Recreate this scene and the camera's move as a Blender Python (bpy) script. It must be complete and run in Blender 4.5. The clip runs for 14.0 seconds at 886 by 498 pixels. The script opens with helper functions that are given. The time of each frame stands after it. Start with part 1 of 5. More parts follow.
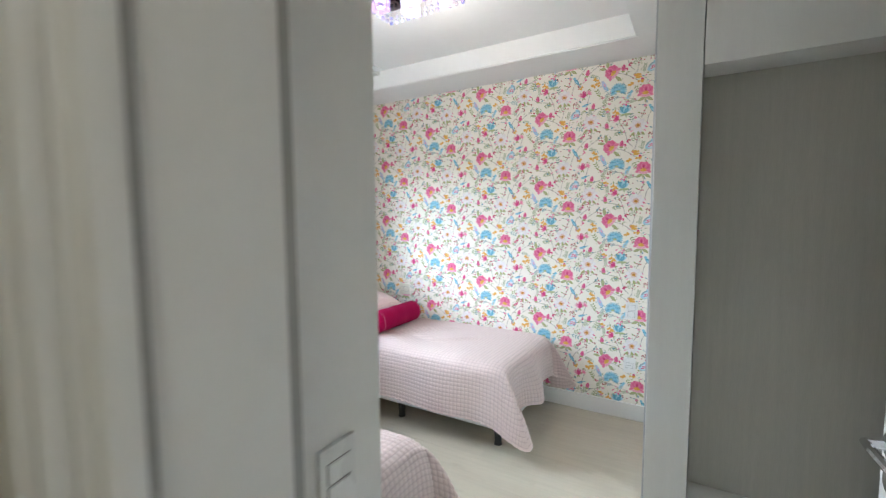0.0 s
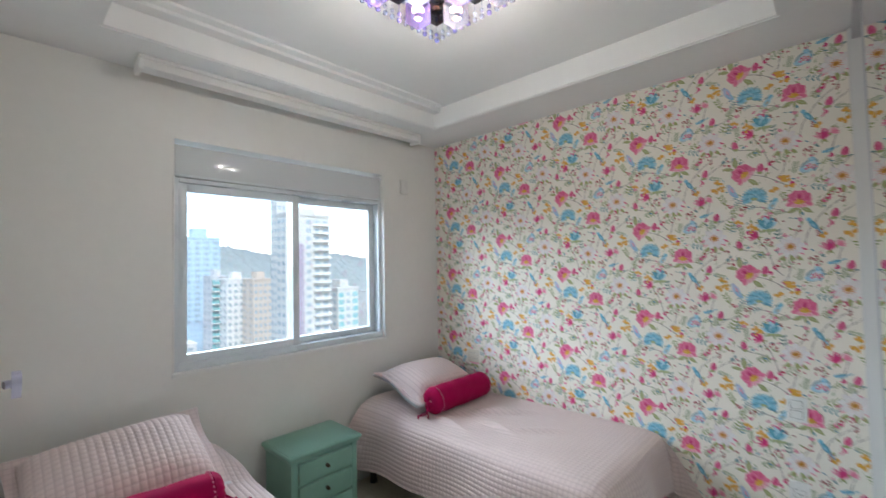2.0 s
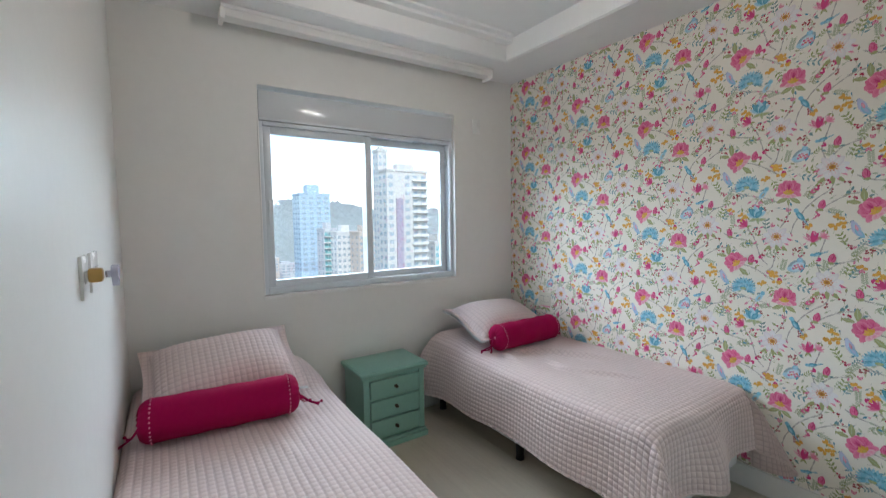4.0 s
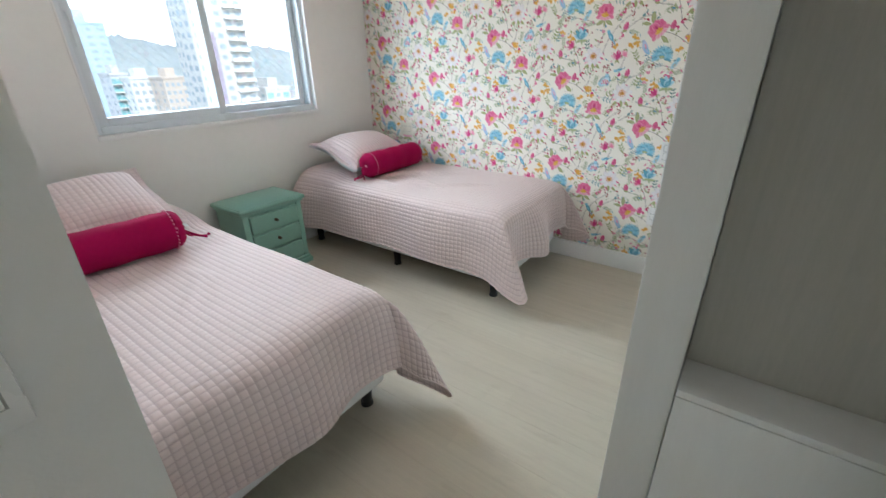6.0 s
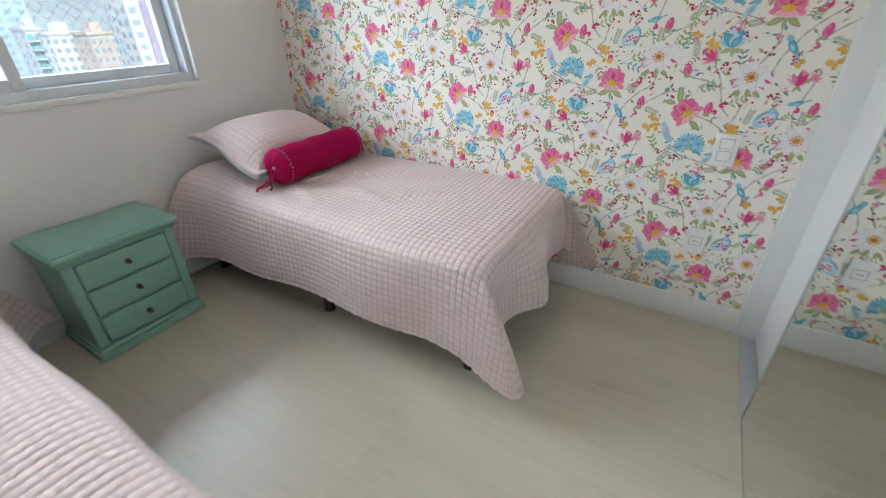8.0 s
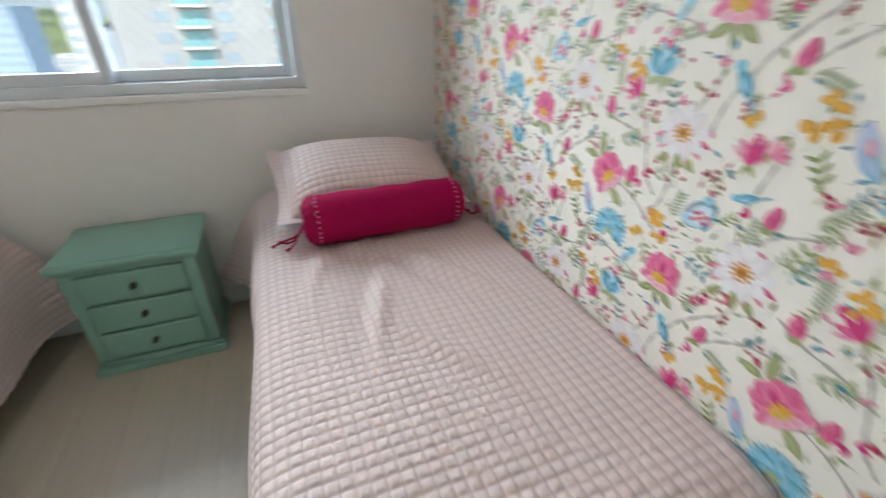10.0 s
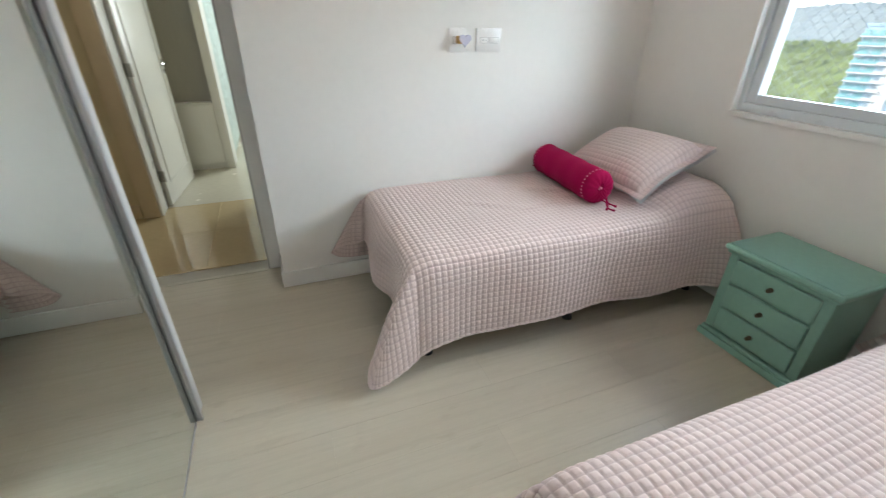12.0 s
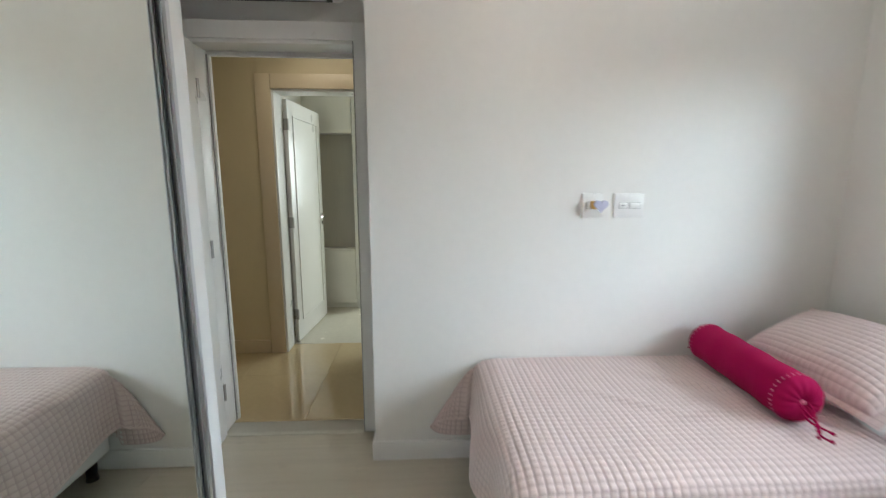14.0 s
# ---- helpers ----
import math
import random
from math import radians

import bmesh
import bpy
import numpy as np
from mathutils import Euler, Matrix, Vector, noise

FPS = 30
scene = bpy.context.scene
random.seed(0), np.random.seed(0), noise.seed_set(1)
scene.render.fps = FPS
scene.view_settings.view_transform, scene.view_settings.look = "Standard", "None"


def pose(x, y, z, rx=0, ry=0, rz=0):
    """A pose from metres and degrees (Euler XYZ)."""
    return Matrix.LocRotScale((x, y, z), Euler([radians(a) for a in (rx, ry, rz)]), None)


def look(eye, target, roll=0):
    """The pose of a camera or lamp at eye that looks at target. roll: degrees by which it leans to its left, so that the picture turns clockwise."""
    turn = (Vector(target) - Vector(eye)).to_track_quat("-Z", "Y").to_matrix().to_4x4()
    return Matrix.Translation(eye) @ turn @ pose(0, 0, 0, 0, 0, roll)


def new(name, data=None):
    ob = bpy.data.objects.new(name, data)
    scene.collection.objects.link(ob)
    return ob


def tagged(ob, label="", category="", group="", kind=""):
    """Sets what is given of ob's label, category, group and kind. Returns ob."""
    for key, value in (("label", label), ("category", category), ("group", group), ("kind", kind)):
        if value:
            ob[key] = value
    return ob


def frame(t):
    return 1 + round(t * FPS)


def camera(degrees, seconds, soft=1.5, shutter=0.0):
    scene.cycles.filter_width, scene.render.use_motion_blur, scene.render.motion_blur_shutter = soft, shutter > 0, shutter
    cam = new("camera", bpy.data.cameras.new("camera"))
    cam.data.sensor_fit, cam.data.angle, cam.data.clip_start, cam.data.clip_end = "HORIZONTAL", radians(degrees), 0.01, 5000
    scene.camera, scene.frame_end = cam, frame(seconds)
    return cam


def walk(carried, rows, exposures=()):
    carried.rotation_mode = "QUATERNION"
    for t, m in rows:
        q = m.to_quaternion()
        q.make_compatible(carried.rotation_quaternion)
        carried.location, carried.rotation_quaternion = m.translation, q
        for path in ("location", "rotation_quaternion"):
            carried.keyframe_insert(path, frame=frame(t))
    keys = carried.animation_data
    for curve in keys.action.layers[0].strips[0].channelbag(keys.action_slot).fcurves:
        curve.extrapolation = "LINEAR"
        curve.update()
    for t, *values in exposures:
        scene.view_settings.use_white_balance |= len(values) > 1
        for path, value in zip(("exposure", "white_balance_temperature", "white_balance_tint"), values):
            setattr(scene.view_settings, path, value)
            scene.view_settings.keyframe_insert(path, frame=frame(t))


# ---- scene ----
cam = camera(93.1, 14.0, soft=1.1, shutter=0.5)
PATH = [
    (0, (-0.217, 0.653, 1.504), (-1.241, 2.364, 1.346), -0.4),
    (0.5, (-0.236, 0.874, 1.503), (-1.208, 2.615, 1.352), -0.6),
    (1, (-0.295, 1.049, 1.508), (-1.341, 2.75, 1.392), -0.8),
    (1.5, (-0.382, 1.181, 1.528), (-1.577, 2.785, 1.501), -1.0),
    (2, (-0.409, 1.247, 1.547), (-1.778, 2.703, 1.62), -1.2),
    (2.2, (-0.395, 1.29, 1.555), (-1.832, 2.676, 1.673), -1.2),
    (4.3, (-0.259, 1.396, 1.398), (-1.925, 2.486, 1.207), -1.5),
    (4.5, (-0.243, 1.37, 1.372), (-1.857, 2.518, 1.094), -1.6),
    (5, (-0.214, 1.315, 1.34), (-1.652, 2.599, 0.845), -1.7),
    (5.5, (-0.203, 1.17, 1.347), (-1.446, 2.578, 0.661), -1.5),
    (6, (-0.2, 1.125, 1.337), (-1.276, 2.595, 0.511), -1.1),
    (6.5, (-0.296, 1.272, 1.297), (-1.259, 2.763, 0.374), -0.9),
    (7, (-0.433, 1.484, 1.299), (-1.346, 2.979, 0.335), -0.9),
    (7.2, (-0.503, 1.554, 1.29), (-1.386, 3.06, 0.315), -0.7),
    (9.3, (-0.859, 2.833, 1.285), (-2.004, 4.138, 0.293), -0.5),
    (9.5, (-0.886, 2.956, 1.291), (-2.169, 4.127, 0.3), -0.5),
    (10, (-1.01, 3.182, 1.27), (-2.636, 3.819, 0.296), 0.3),
    (10.5, (-1.079, 3.27, 1.323), (-2.804, 3.146, 0.318), 0.3),
    (11, (-0.97, 3.386, 1.333), (-2.42, 2.402, 0.37), 0.7),
    (11.2, (-0.957, 3.421, 1.331), (-2.176, 2.161, 0.368), 0.2),
    (11.5, (-0.868, 3.436, 1.36), (-1.802, 1.946, 0.408), 0.7),
    (12, (-0.798, 3.481, 1.37), (-1.43, 1.834, 0.428), 0.6),
    (12.5, (-0.791, 3.496, 1.36), (-1.294, 1.762, 0.501), 0.5),
    (13, (-0.848, 3.464, 1.361), (-1.239, 1.613, 0.713), 0.2),
    (13.5, (-0.896, 3.413, 1.387), (-1.148, 1.477, 0.952), 0.1),
    (14, (-0.922, 3.182, 1.42), (-1.026, 1.212, 1.094), 0.1),
]
walk(cam, [(t, look(eye, target, roll)) for t, eye, target, roll in PATH], [(0, 2.65, 5910, 10), (0.5, 2.65, 5910, 10), (1.0, 2.56, 5960, 10), (1.5, 2.15, 5960, 10), (2.2, 1.90, 6010, 10), (4.5, 1.80, 5960, 10), (5.0, 1.93, 6060, 10), (5.5, 2.13, 6110, 10), (6.5, 2.26, 6060, 10), (7.2, 2.16, 6060, 10), (9.5, 2.06, 6350, 10), (10.5, 1.90, 6300, 10), (12.0, 2.13, 6350, 10), (13.0, 2.23, 6350, 10), (14.0, 2.18, 6180, 10)])

# ---------------------------------------------------------------- world, sun, large lights
world = bpy.data.worlds.new("sky")
scene.world = world
world.use_nodes = True
wn = world.node_tree
sky = wn.nodes.new("ShaderNodeTexSky")
sky.sky_type = "NISHITA"
sky.sun_disc = False
sky.sun_elevation = radians(48)
sky.sun_rotation = radians(117)
sky.air_density, sky.dust_density = 1.0, 1.0
wn.links.new(sky.outputs[0], wn.nodes["Background"].inputs[0])
wn.nodes["Background"].inputs[1].default_value = 0.15

sun = new("sun", bpy.data.lights.new("sun", "SUN"))
sun.data.energy, sun.data.angle, sun.data.color = 1.5, radians(0.5), (1.0, 0.95, 0.88)
sun.matrix_world = look((60, -30, 70), (0, 0, 0))


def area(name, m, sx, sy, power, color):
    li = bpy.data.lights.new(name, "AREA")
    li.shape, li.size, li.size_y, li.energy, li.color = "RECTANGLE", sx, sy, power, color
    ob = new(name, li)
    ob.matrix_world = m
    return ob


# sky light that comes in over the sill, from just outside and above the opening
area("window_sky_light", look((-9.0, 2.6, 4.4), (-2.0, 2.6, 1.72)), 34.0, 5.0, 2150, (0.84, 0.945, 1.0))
# daylight of the room across the hall
area("far_room_sky_light", look((-2.3, -3.0, 1.7), (0.2, -1.9, 1.0)), 1.3, 1.2, 14, (0.92, 1.0, 0.96))
# unseen area lamp added under the hall ceiling for the lit hall
area("added_hall_light", look((-0.2, 0.25, 2.42), (-0.2, 0.25, 0)), 0.5, 0.3, 0.55, (1.0, 0.90, 0.74))

# the lit ceiling lamp
for k, (bx, by) in enumerate(((-1.60, 2.36), (-1.46, 2.52))):
    bulb_light = new("ceiling_lamp_light", bpy.data.lights.new("ceiling_lamp_light", "POINT"))
    bulb_light.data.energy, bulb_light.data.shadow_soft_size, bulb_light.data.color = 1.6, 0.03, (1.0, 0.91, 0.80)
    bulb_light.location = (bx, by, 2.46)


# ---------------------------------------------------------------- materials
def mat(name, color, rough=0.5, metal=0.0, vary=0.06, scale=6.0, stretch=(1, 1, 1), bump=0.0, bscale=120.0, sheen=0.0, island=0.0, coat=0.0, obj=0.0, rvary=0.1, spec=0.5):
    m = bpy.data.materials.new(name)
    m.use_nodes = True
    nt = m.node_tree
    b = nt.nodes["Principled BSDF"]
    b.inputs["Metallic"].default_value = metal
    b.inputs["Sheen Weight"].default_value = sheen
    b.inputs["Coat Weight"].default_value = coat
    b.inputs["Specular IOR Level"].default_value = spec
    tc = nt.nodes.new("ShaderNodeTexCoord")
    mp = nt.nodes.new("ShaderNodeMapping")
    mp.inputs["Scale"].default_value = stretch
    nt.links.new(tc.outputs["Object"], mp.inputs[0])
    big = nt.nodes.new("ShaderNodeTexNoise")
    big.inputs["Scale"].default_value, big.inputs["Detail"].default_value = scale, 5
    fine = nt.nodes.new("ShaderNodeTexNoise")
    fine.inputs["Scale"].default_value, fine.inputs["Detail"].default_value = scale * 9, 3
    nt.links.new(mp.outputs[0], big.inputs[0])
    nt.links.new(mp.outputs[0], fine.inputs[0])
    add = nt.nodes.new("ShaderNodeMath")
    add.operation = "ADD"
    nt.links.new(big.outputs[0], add.inputs[0])
    nt.links.new(fine.outputs[0], add.inputs[1])
    val = nt.nodes.new("ShaderNodeMapRange")
    val.inputs[1].default_value, val.inputs[2].default_value = 0.6, 1.4
    val.inputs[3].default_value, val.inputs[4].default_value = 1 - vary, 1 + vary
    nt.links.new(add.outputs[0], val.inputs[0])
    last = val.outputs[0]
    if obj:
        info = nt.nodes.new("ShaderNodeObjectInfo")
        r = nt.nodes.new("ShaderNodeMapRange")
        r.inputs[3].default_value, r.inputs[4].default_value = 1 - obj, 1 + obj
        nt.links.new(info.outputs["Random"], r.inputs[0])
        mul = nt.nodes.new("ShaderNodeMath")
        mul.operation = "MULTIPLY"
        nt.links.new(last, mul.inputs[0])
        nt.links.new(r.outputs[0], mul.inputs[1])
        last = mul.outputs[0]
    hsv = nt.nodes.new("ShaderNodeHueSaturation")
    hsv.inputs["Color"].default_value = (*color, 1)
    nt.links.new(last, hsv.inputs["Value"])
    nt.links.new(hsv.outputs[0], b.inputs["Base Color"])
    rr = nt.nodes.new("ShaderNodeMapRange")
    rr.inputs[1].default_value, rr.inputs[2].default_value = 0.3, 0.7
    rr.inputs[3].default_value, rr.inputs[4].default_value = max(0.02, rough * (1 - rvary)), min(1, rough * (1 + rvary))
    nt.links.new(big.outputs[0], rr.inputs[0])
    nt.links.new(rr.outputs[0], b.inputs["Roughness"])
    if bump:
        bn = nt.nodes.new("ShaderNodeTexNoise")
        bn.inputs["Scale"].default_value, bn.inputs["Detail"].default_value = bscale, 4
        nt.links.new(mp.outputs[0], bn.inputs[0])
        bu = nt.nodes.new("ShaderNodeBump")
        bu.inputs["Strength"].default_value, bu.inputs["Distance"].default_value = 0.5, bump
        nt.links.new(bn.outputs[0], bu.inputs["Height"])
        nt.links.new(bu.outputs[0], b.inputs["Normal"])
    return m


def emit(name, color, power):
    m = bpy.data.materials.new(name)
    m.use_nodes = True
    b = m.node_tree.nodes["Principled BSDF"]
    b.inputs["Base Color"].default_value = (0.9, 0.85, 0.8, 1)
    b.inputs["Emission Color"].default_value = (*color, 1)
    b.inputs["Emission Strength"].default_value = power
    return m


def pane_glass(name, gloss=0.07, tint=(0.97, 0.99, 0.98)):
    m = bpy.data.materials.new(name)
    m.use_nodes = True
    nt = m.node_tree
    nt.nodes.remove(nt.nodes["Principled BSDF"])
    tr = nt.nodes.new("ShaderNodeBsdfTransparent")
    tr.inputs[0].default_value = (*tint, 1)
    gl = nt.nodes.new("ShaderNodeBsdfGlossy")
    gl.inputs["Roughness"].default_value = 0.01
    mx = nt.nodes.new("ShaderNodeMixShader")
    mx.inputs[0].default_value = gloss
    nt.links.new(tr.outputs[0], mx.inputs[1])
    nt.links.new(gl.outputs[0], mx.inputs[2])
    nt.links.new(mx.outputs[0], nt.nodes["Material Output"].inputs[0])
    return m


def printed(name):
    """Paper whose print colours come from the mesh's colour attribute."""
    m = mat(name, (1, 1, 1), 0.55, bump=0.0006, bscale=260, vary=0.02)
    nt = m.node_tree
    at = nt.nodes.new("ShaderNodeVertexColor")
    at.layer_name = "print"
    hsv = [n for n in nt.nodes if n.type == "HUE_SAT"][0]
    nt.links.new(at.outputs[0], hsv.inputs["Color"])
    return m


WALL = mat("wall_paint", (0.79, 0.775, 0.735), 0.45, vary=0.02, scale=2.5, bump=0.0008, bscale=160)
CEIL = mat("ceiling_paint", (0.85, 0.85, 0.835), 0.6, vary=0.015, scale=2, bump=0.0006, bscale=140)
BEIGE = mat("beige_paint", (0.65, 0.545, 0.345), 0.5, vary=0.02, scale=2.5, bump=0.0006, bscale=160)
TRIM = mat("white_lacquer", (0.80, 0.79, 0.76), 0.3, vary=0.015, scale=4, bump=0.0002, bscale=90)
WOODW = mat("washed_laminate", (0.44, 0.425, 0.38), 0.45, vary=0.07, scale=5, stretch=(14, 14, 0.7), bump=0.0004, bscale=30)
PANEL = mat("white_laminate", (0.72, 0.72, 0.70), 0.38, vary=0.025, scale=6, stretch=(8, 8, 0.6), bump=0.0003, bscale=40)
PLANK = mat("pale_oak_laminate", (0.53, 0.475, 0.375), 0.295, vary=0.05, scale=3, stretch=(0.8, 8, 1), obj=0.03, rvary=0.03, spec=0.6)


def oak_figure(m):
    """Cloudy cathedral figure and small brown knots over the laminate's grain."""
    nt = m.node_tree
    hsv = [n for n in nt.nodes if n.type == "HUE_SAT"][0]
    geo = nt.nodes.new("ShaderNodeNewGeometry")
    last = hsv.outputs[0]
    for scale, stretch, lo, hi, tone, amount in ((1.0, (1.1, 5.0, 1), 0.46, 0.72, (0.43, 0.37, 0.275), 0.40), (1.0, (6.0, 15.0, 1), 0.62, 0.80, (0.36, 0.30, 0.22), 0.45), (1.0, (1.2, 45.0, 1), 0.45, 0.80, (0.42, 0.37, 0.28), 0.42)):
        mp = nt.nodes.new("ShaderNodeMapping")
        mp.inputs["Scale"].default_value = stretch
        nt.links.new(geo.outputs["Position"], mp.inputs[0])
        no = nt.nodes.new("ShaderNodeTexNoise")
        no.inputs["Scale"].default_value, no.inputs["Detail"].default_value = scale, 3
        nt.links.new(mp.outputs[0], no.inputs[0])
        r = nt.nodes.new("ShaderNodeMapRange")
        r.inputs[1].default_value, r.inputs[2].default_value, r.inputs[4].default_value = lo, hi, amount
        nt.links.new(no.outputs[0], r.inputs[0])
        mx = nt.nodes.new("ShaderNodeMix")
        mx.data_type = "RGBA"
        mx.inputs[7].default_value = (*tone, 1)
        nt.links.new(r.outputs[0], mx.inputs[0])
        nt.links.new(last, mx.inputs[6])
        last = mx.outputs[2]
    nt.links.new(last, nt.nodes["Principled BSDF"].inputs["Base Color"])


oak_figure(PLANK)
JOINT = mat("floor_underlay", (0.46, 0.43, 0.36), 0.8)
TILE = mat("polished_porcelain", (0.56, 0.44, 0.26), 0.06, vary=0.05, scale=3, obj=0.02)
PALE = mat("pale_stone_floor", (0.60, 0.57, 0.48), 0.25, vary=0.06, scale=3)
ALU = mat("anodised_aluminium", (0.58, 0.59, 0.61), 0.40, metal=0.9, vary=0.03, scale=5, stretch=(4, 4, 0.5))
PVC = mat("white_window_profile", (0.66, 0.70, 0.72), 0.28, vary=0.02, scale=5)
CHROME = mat("polished_chrome", (0.75, 0.75, 0.76), 0.08, metal=1.0, vary=0.02)
STEEL = mat("satin_steel", (0.45, 0.44, 0.42), 0.3, metal=1.0, vary=0.05)
MIRROR = mat("mirror_silver", (0.80, 0.84, 0.81), 0.008, metal=1.0, vary=0.0, rvary=0.0)
GLASS = pane_glass("window_glass")
QUILT = mat("pink_quilted_satin", (0.72, 0.588, 0.553), 0.66, vary=0.03, scale=3, bump=0.0004, bscale=500, sheen=0.2, spec=0.35)
# seam shade painted as a darker pink; a cloth attribute says where it runs
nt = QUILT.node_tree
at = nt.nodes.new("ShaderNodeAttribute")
at.attribute_name = "seam_shade"
shade_mix = nt.nodes.new("ShaderNodeMix")
shade_mix.data_type = "RGBA"
shade_mix.inputs[7].default_value = (0.58, 0.455, 0.435, 1)
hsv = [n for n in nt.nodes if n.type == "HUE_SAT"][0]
nt.links.new(at.outputs["Fac"], shade_mix.inputs[0])
nt.links.new(hsv.outputs[0], shade_mix.inputs[6])
nt.links.new(shade_mix.outputs[2], nt.nodes["Principled BSDF"].inputs["Base Color"])
LINEN = mat("white_base_fabric", (0.70, 0.69, 0.67), 0.85, vary=0.05, scale=8, bump=0.0006, bscale=400)
MAGENTA = mat("magenta_cotton", (0.33, 0.002, 0.06), 0.8, spec=0.12, vary=0.06, scale=7, bump=0.0005, bscale=420)
BEAD = mat("pink_trim", (0.75, 0.25, 0.36), 0.6)
BLACKP = mat("black_plastic", (0.015, 0.015, 0.016), 0.4)
SAGE = mat("sage_green_lacquer", (0.235, 0.43, 0.34), 0.36, vary=0.05, scale=5, bump=0.0005, bscale=70)
BRASS = mat("aged_brass", (0.10, 0.085, 0.055), 0.4, metal=0.8, vary=0.1)
PLATE = mat("white_switch_plastic", (0.80, 0.79, 0.76), 0.28, vary=0.01)
CREAMP = mat("cream_switch_plastic", (0.76, 0.73, 0.62), 0.3, vary=0.01)
GAP = mat("switch_joint", (0.36, 0.35, 0.33), 0.5, vary=0.02)
DARK = mat("dark_slot", (0.03, 0.03, 0.035), 0.6)
GOLD = mat("amber_plastic", (0.55, 0.33, 0.09), 0.35)
LILAC = mat("frosted_lilac_plastic", (0.55, 0.55, 0.68), 0.25)
BULB = emit("warm_bulb", (1.0, 0.50, 0.24), 5.0)
NET = mat("net_cord", (0.30, 0.32, 0.34), 0.7)


def crystal(name, tint):
    m = bpy.data.materials.new(name)
    m.use_nodes = True
    b = m.node_tree.nodes["Principled BSDF"]
    b.inputs["Base Color"].default_value = (*tint, 1)
    b.inputs["Roughness"].default_value = 0.03
    b.inputs["IOR"].default_value = 1.5
    b.inputs["Transmission Weight"].default_value = 0.85
    return m


CRYSTAL = crystal("cut_crystal", (0.70, 0.78, 1.0))
VIOLET = crystal("violet_cut_crystal", (0.50, 0.46, 1.0))


# ---------------------------------------------------------------- mesh helpers
def box(bm, x0, x1, y0, y1, z0, z1, bev=0.0, seg=2):
    """Add a box, with softened edges where bev is given."""
    tmp = bmesh.new()
    bmesh.ops.create_cube(tmp, size=1)
    bmesh.ops.scale(tmp, vec=(abs(x1 - x0), abs(y1 - y0), abs(z1 - z0)), verts=tmp.verts)
    bmesh.ops.translate(tmp, vec=((x0 + x1) / 2, (y0 + y1) / 2, (z0 + z1) / 2), verts=tmp.verts)
    if bev:
        bmesh.ops.bevel(tmp, geom=tmp.edges[:], offset=bev, segments=seg, affect="EDGES", profile=0.6)
    me = bpy.data.meshes.new("tmp")
    tmp.to_mesh(me)
    tmp.free()
    bm.from_mesh(me)
    bpy.data.meshes.remove(me)
    return bm


def B(*a, **k):
    return box(bmesh.new(), *a, **k)


def cyl(bm, a, b, r0, r1=None, n=16):
    """A capped round bar from a to b, with a radius at each end."""
    a, b = Vector(a), Vector(b)
    m = Matrix.Translation((a + b) / 2) @ (b - a).to_track_quat("Z", "Y").to_matrix().to_4x4()
    bmesh.ops.create_cone(bm, cap_ends=True, segments=n, radius1=r0, radius2=r0 if r1 is None else r1, depth=(b - a).length, matrix=m)
    return bm


def lathe(bm, axis_m, prof, n=24):
    """A turned body: prof is (radius, height) along the local z of axis_m."""
    rings = []
    for r, h in prof:
        rings.append([bm.verts.new(axis_m @ Vector((r * math.cos(2 * math.pi * i / n), r * math.sin(2 * math.pi * i / n), h))) for i in range(n)])
    for a, b in zip(rings, rings[1:]):
        for i in range(n):
            bm.faces.new((a[i], a[(i + 1) % n], b[(i + 1) % n], b[i]))
    bm.faces.new(rings[0][::-1])
    bm.faces.new(rings[-1])
    return bm


def tube(bm, pts, r, n=6):
    """A thin cord through points."""
    pts = [Vector(p) for p in pts]
    rings = []
    for i, p in enumerate(pts):
        d = (pts[min(i + 1, len(pts) - 1)] - pts[max(i - 1, 0)]).normalized()
        q = d.to_track_quat("Z", "Y")
        rings.append([bm.verts.new(p + q @ Vector((r * math.cos(2 * math.pi * k / n), r * math.sin(2 * math.pi * k / n), 0))) for k in range(n)])
    for a, b in zip(rings, rings[1:]):
        for k in range(n):
            bm.faces.new((a[k], a[(k + 1) % n], b[(k + 1) % n], b[k]))
    bm.faces.new(rings[0][::-1])
    bm.faces.new(rings[-1])
    return bm


ORIGIN = {}


def finish(me, smooth):
    if smooth:
        me.polygons.foreach_set("use_smooth", [True] * len(me.polygons))
        if smooth != "all":
            me.set_sharp_from_angle(angle=radians(38))


def thing(name, at, label, category, group="", kind=""):
    ob = new(name)
    ob.empty_display_size = 0.1
    ob.location = at
    ORIGIN[ob] = Vector(at)
    return tagged(ob, label, category, group, kind)


def part(name, bm, material, parent, label="", smooth=True):
    o = ORIGIN[parent]
    bmesh.ops.recalc_face_normals(bm, faces=bm.faces)
    bmesh.ops.translate(bm, vec=-o, verts=bm.verts)
    me = bpy.data.meshes.new(name)
    bm.to_mesh(me)
    bm.free()
    me.materials.append(material)
    finish(me, smooth)
    ob = new(name, me)
    ob.parent = parent
    ORIGIN[ob] = o
    if label:
        tagged(ob, label)
    return ob


